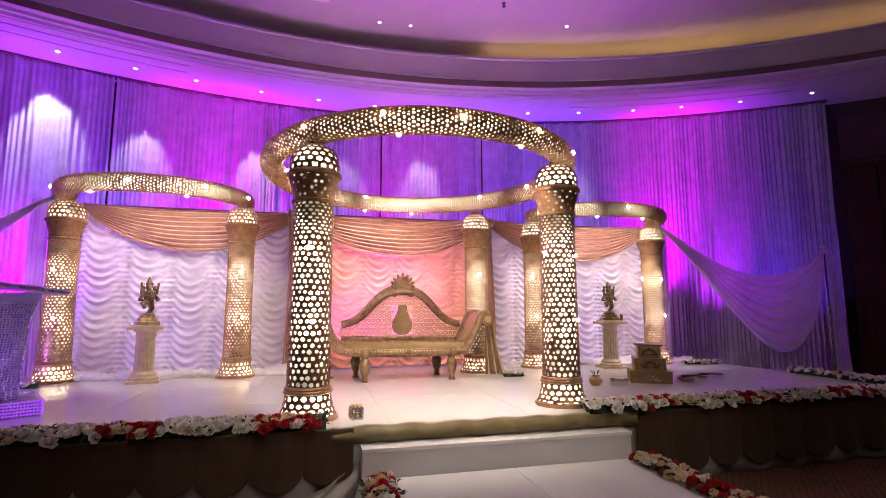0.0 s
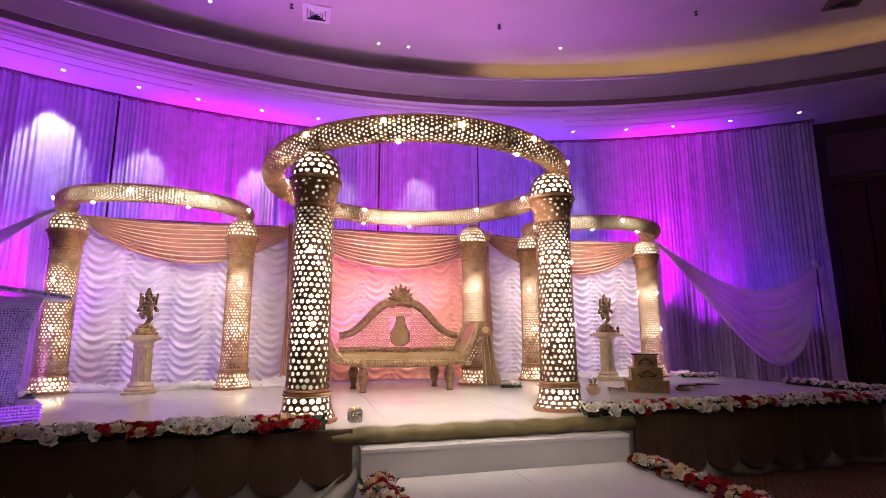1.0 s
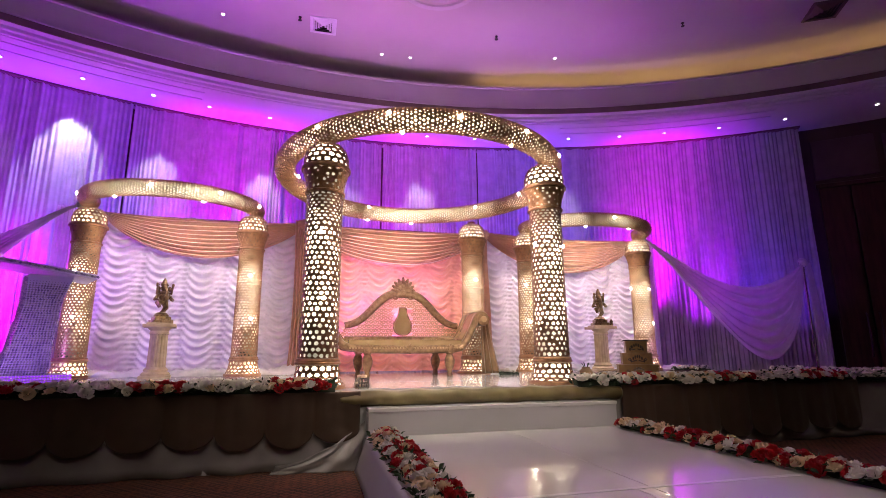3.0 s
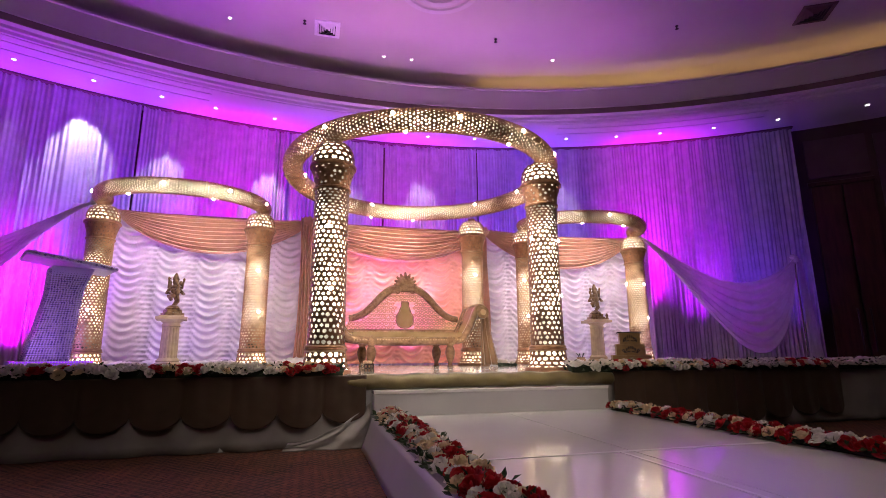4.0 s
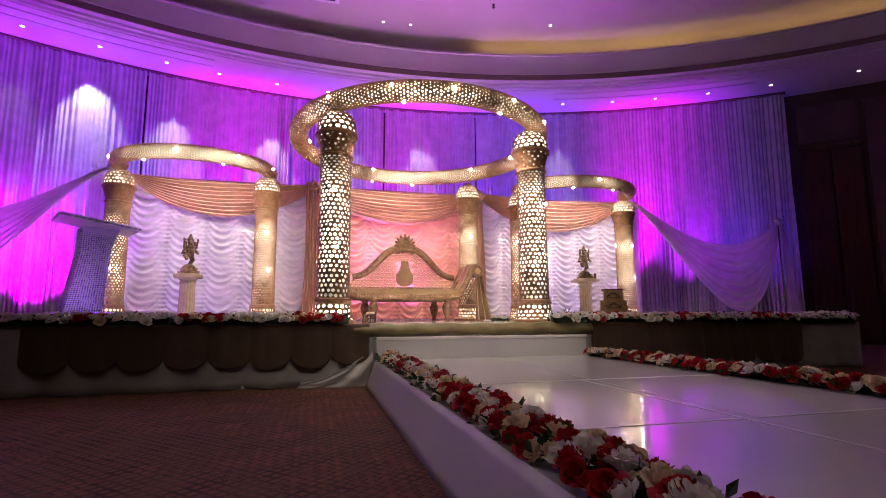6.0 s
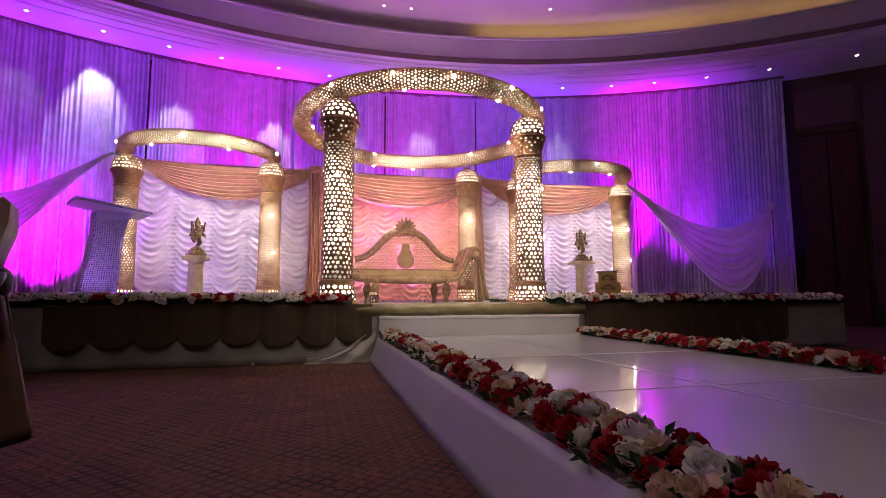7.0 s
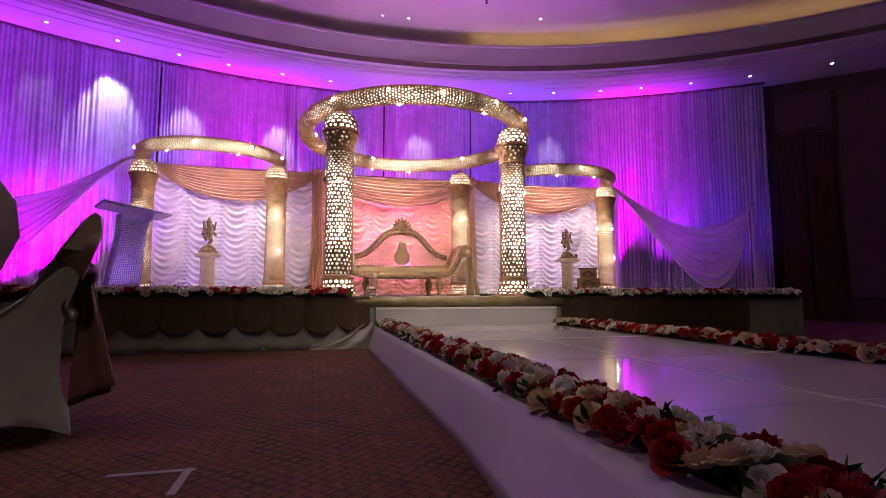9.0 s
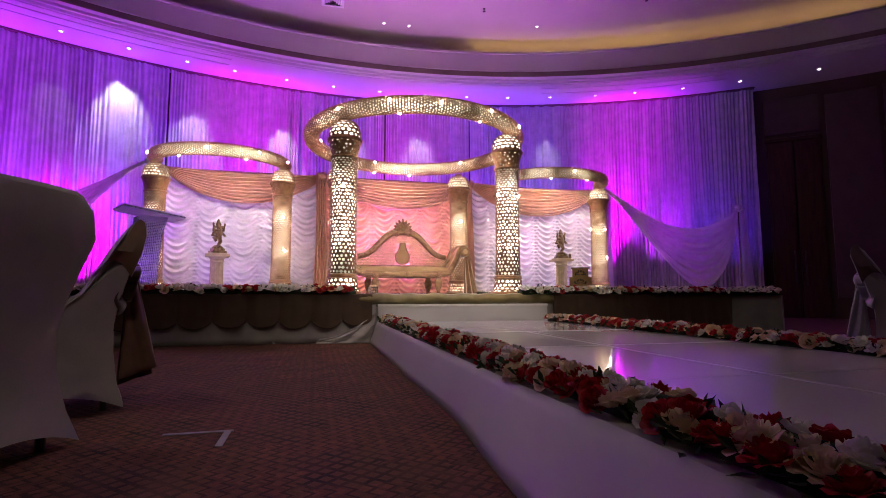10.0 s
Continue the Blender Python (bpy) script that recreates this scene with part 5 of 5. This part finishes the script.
bunched(-2.75, 0.5, 7.56, 0.13, 1)
bunched(3.25, 7.0, 7.62, 0.10, 2)


# ---- flowers ----
def rose_mesh(name, mat, seed, size):
    """Layers of cupped petals, tight in the middle and open outside."""
    rng = random.Random(seed)
    verts, faces = [], []
    for layer, (count, r, open_, h) in enumerate(((4, 0.09, 0.0, 0.66), (5, 0.19, 0.03, 0.68), (6, 0.29, 0.10, 0.63), (8, 0.38, 0.24, 0.54), (9, 0.45, 0.52, 0.38))):
        for k in range(count):
            a = 2 * math.pi * (k + 0.5 * layer) / count + rng.uniform(-0.3, 0.3)
            hh, half = h * rng.uniform(0.86, 1.14), 1.12 * math.pi / count + 0.14
            flop, out, skew = rng.uniform(-0.02, 0.14), rng.uniform(0.86, 1.18), rng.uniform(-0.1, 0.1)
            base = len(verts)
            for j, (v, wide) in enumerate(((0.0, 0.5), (0.45, 1.0), (0.82, 1.0), (1.0, 0.62))):
                for i in range(4):
                    u = (i / 3 - 0.5) * 2
                    rr = (0.05 + r * (0.45 + 0.62 * math.sin(v * 2.1)) + open_ * 0.34 * v * v + flop * v ** 3) * out
                    rr += 0.025 * (1 - u * u) * v
                    z = 0.05 + hh * v * (1 - 0.5 * open_ * v) - 0.06 * (abs(u) - 0.4) * v - flop * 0.6 * v ** 3 - 0.05 * u * u * v ** 3 + rng.uniform(-0.014, 0.014)
                    an = a + u * half * wide + skew * v
                    verts.append((size * rr * math.cos(an), size * rr * math.sin(an), size * z))
            for j in range(3):
                for i in range(3):
                    q = base + j * 4 + i
                    faces.append((q, q + 1, q + 5, q + 4))
    return mesh_of(name, verts, faces, mat)


ROSES = {"w": [rose_mesh("rose", M_ROSE_WHITE, s, 0.098) for s in (1, 2, 3)], "c": [rose_mesh("rose", M_ROSE_CREAM, s, 0.092) for s in (4, 5)],
         "r": [rose_mesh("rose", M_ROSE_RED, s, 0.092) for s in (6, 7, 8)]}


def garland(name_label, line, length, width, height, pick, rows, pitch, seed, leaf_out=0.0):
    """line: metres along -> (point on the support, sideways unit vector). One bed of leaves with single roses on it."""
    rng = random.Random(seed)
    ob = thing("flower_garland", name_label, "flower garland", group="flower garlands")
    verts, faces = [], []
    n = int(length * 170)
    for _ in range(n):
        s = rng.uniform(0, length)
        p, side = line(s)
        q = rng.uniform(-0.5, 0.5)
        c = p + side * width * q * 1.15 + Vector((0, 0, height * rng.uniform(0.05, 0.75) * (1 - 1.2 * q * q)))
        d = (side * (q * 2.0 + rng.uniform(-0.6, 0.6)) + Vector((rng.uniform(-.5, .5), rng.uniform(-.5, .5), rng.uniform(-0.1, 0.7 + leaf_out)))).normalized()
        L, w = rng.uniform(0.025, 0.058), rng.uniform(0.008, 0.015)
        e = d.cross(Vector((rng.uniform(-1, 1), rng.uniform(-1, 1), 0.6))).normalized() * w
        up = d.cross(e).normalized() * w * 0.5
        b = len(verts)
        verts += [c, c + d * L * 0.5 + e - up * 0.6, c + d * L * 0.5 + up * 0.2, c + d * L * 0.5 - e - up * 0.6, c + d * L]
        faces += [(b, b + 1, b + 2), (b, b + 2, b + 3), (b + 1, b + 4, b + 2), (b + 2, b + 4, b + 3)]
    f = hang("foliage", mesh_of("foliage", verts, faces, M_LEAF, False), ob, None, "dark green leaves")
    f["kind"] = "stuff"
    # mossy core
    m = max(8, int(length / 0.12))
    path = [line(length * k / m)[0] + Vector((0, 0, height * 0.28)) for k in range(m + 1)]
    part("core", tube(path, width * 0.30, 8, flat=0.55 * height / width * 1.6), M_GRASS, ob)
    pitch *= 1.0 if rows == 3 else 0.84
    count = int(length / pitch)
    for k in range(count):
        for row in range(rows):
            s = (k + 0.5 + rng.uniform(-0.3, 0.3)) * pitch
            p, side = line(s)
            q = (row + 0.5) / rows - 0.5 + rng.uniform(-0.09, 0.09)
            kind = pick(s, row, rng)
            me = rng.choice(ROSES[kind])
            sc = rng.uniform(0.78, 1.12) * (0.66 if rows == 3 else 0.66)
            pos = p + side * width * q + Vector((0, 0, height * (0.52 - 1.3 * q * q) + rng.uniform(-0.012, 0.014)))
            tilt = Euler((rng.uniform(-0.5, 0.5), rng.uniform(-0.5, 0.5), rng.uniform(0, 6.28)))
            lean_out = Matrix.Rotation(1.5 * q, 4, side.cross(Vector((0, 0, 1))))
            hang("rose", me, ob, Matrix.Translation(pos) @ lean_out.inverted() @ tilt.to_matrix().to_4x4() @ Matrix.Scale(sc, 4))
    return ob


def blocks(bounds, first):
    """White and red stretches in turn, each with a few strays."""
    def pick(s, row, rng):
        k = sum(1 for b in bounds if s > b)
        main = ("w", "r")[(k + first) % 2]
        x = rng.random()
        if main == "r":
            return "r" if x < 0.55 else ("w" if x < 0.75 else "c")
        return "w" if x < 0.97 else "c"
    return pick


def mixed(s, row, rng):
    x = rng.random()
    return "r" if x < 0.43 else ("w" if x < 0.68 else "c")


ACROSS = Vector((0, -1, 0))
garland("thick white and red rose garland along the stage lip", lambda s: (Vector((-3.40 + s, SY0 + 0.02, STAGE + 0.004)), ACROSS), 4.22, 0.26, 0.125,
        blocks((0.7, 1.2, 1.93, 2.28, 2.75, 3.12, 3.70), 0), 4, 0.070, 21)
garland("thick white and red rose garland along the stage lip", lambda s: (Vector((2.99 + s, SY0 + 0.02, STAGE + 0.004)), ACROSS), 4.23, 0.26, 0.125,
        blocks((0.48, 0.87, 1.39, 1.92, 2.6, 3.1), 0), 4, 0.070, 22)
garland("white rose garland along the stage end", lambda s: (Vector((SX1 - 0.05, SY0 + 0.15 + s, STAGE + 0.004)), Vector((1, 0, 0))), 1.6, 0.2, 0.10, blocks((0.9, 1.1), 0), 2, 0.10, 23)
garland("low red, white and cream rose garland along the walkway edge", lambda s: (Vector((WX0 + 0.105, 3.80 - s, WALK + 0.004)), Vector((-1, 0, 0))), 5.9, 0.20, 0.085, mixed, 3, 0.060, 24, 0.5)
garland("low red, white and cream rose garland along the walkway edge", lambda s: (Vector((WX1 - 0.11, 3.80 - s, WALK + 0.004)), Vector((1, 0, 0))), 5.9, 0.19, 0.085, mixed, 3, 0.060, 25, 0.4)
garland("small spray of white roses lying on the stage floor", lambda s: (Vector((6.55 + s, 7.15 - 0.15 * s, STAGE + 0.004)), Vector((0, 1, 0))), 0.62, 0.16, 0.07, blocks((9,), 0), 2, 0.10, 26)
garland("small spray of white roses lying on the stage floor", lambda s: (Vector((-2.9 + s, 6.9, STAGE + 0.004)), Vector((0, 1, 0))), 0.6, 0.14, 0.06, blocks((9,), 0), 2, 0.11, 27)
garland("fallen white flowers beside the sofa", lambda s: (Vector((3.15 + s, 6.45, STAGE + 0.004)), Vector((0, 1, 0))), 0.28, 0.10, 0.05, blocks((9,), 0), 1, 0.09, 28)


# ---- glossy panels of the stage and the walkway ----
def panels(parent, x0, x1, y0, y1, nx, ny, z, gap=0.001):
    w, d = (x1 - x0) / nx, (y1 - y0) / ny
    bm = box(-w / 2 + gap, w / 2 - gap, -d / 2 + gap, d / 2 - gap, -0.012, 0, 0.0015)
    me = bpy.data.meshes.new("panel")
    bm.to_mesh(me)
    bm.free()
    me.materials.append(M_GLOSS)
    rng = random.Random(nx * 31 + ny)
    for i in range(nx):
        for j in range(ny):
            hang("panel", me, parent, pose(x0 + (i + 0.5) * w, y0 + (j + 0.5) * d, z + rng.uniform(-0.0006, 0.0006), rng.uniform(-0.04, 0.04), rng.uniform(-0.04, 0.04), 0))


panels(stage, SX0, SX1, SY0, SY1, 9, 4, STAGE, 0.0006)
panels(walkway, WX0, WX1, 2.05, WY1, 2, 1, WALK)
panels(walkway, WX0, WX1, 2.05 - 8.54, 2.05, 2, 7, WALK)
# pale tape over the joints of the walkway
for x0, x1, y0, y1 in ((WX0 + 0.03, WX1 - 0.03, 2.035, 2.065), ((WX0 + WX1) / 2 - 0.09, (WX0 + WX1) / 2 - 0.065, WY0, 2.034), (WX0 + 0.03, WX1 - 0.03, 0.80, 0.82)):
    part("joint_tape", box(x0, x1, y0, y1, WALK + 0.0005, WALK + 0.0022), M_JOINT, walkway, "pale glossy tape over the joint", False)
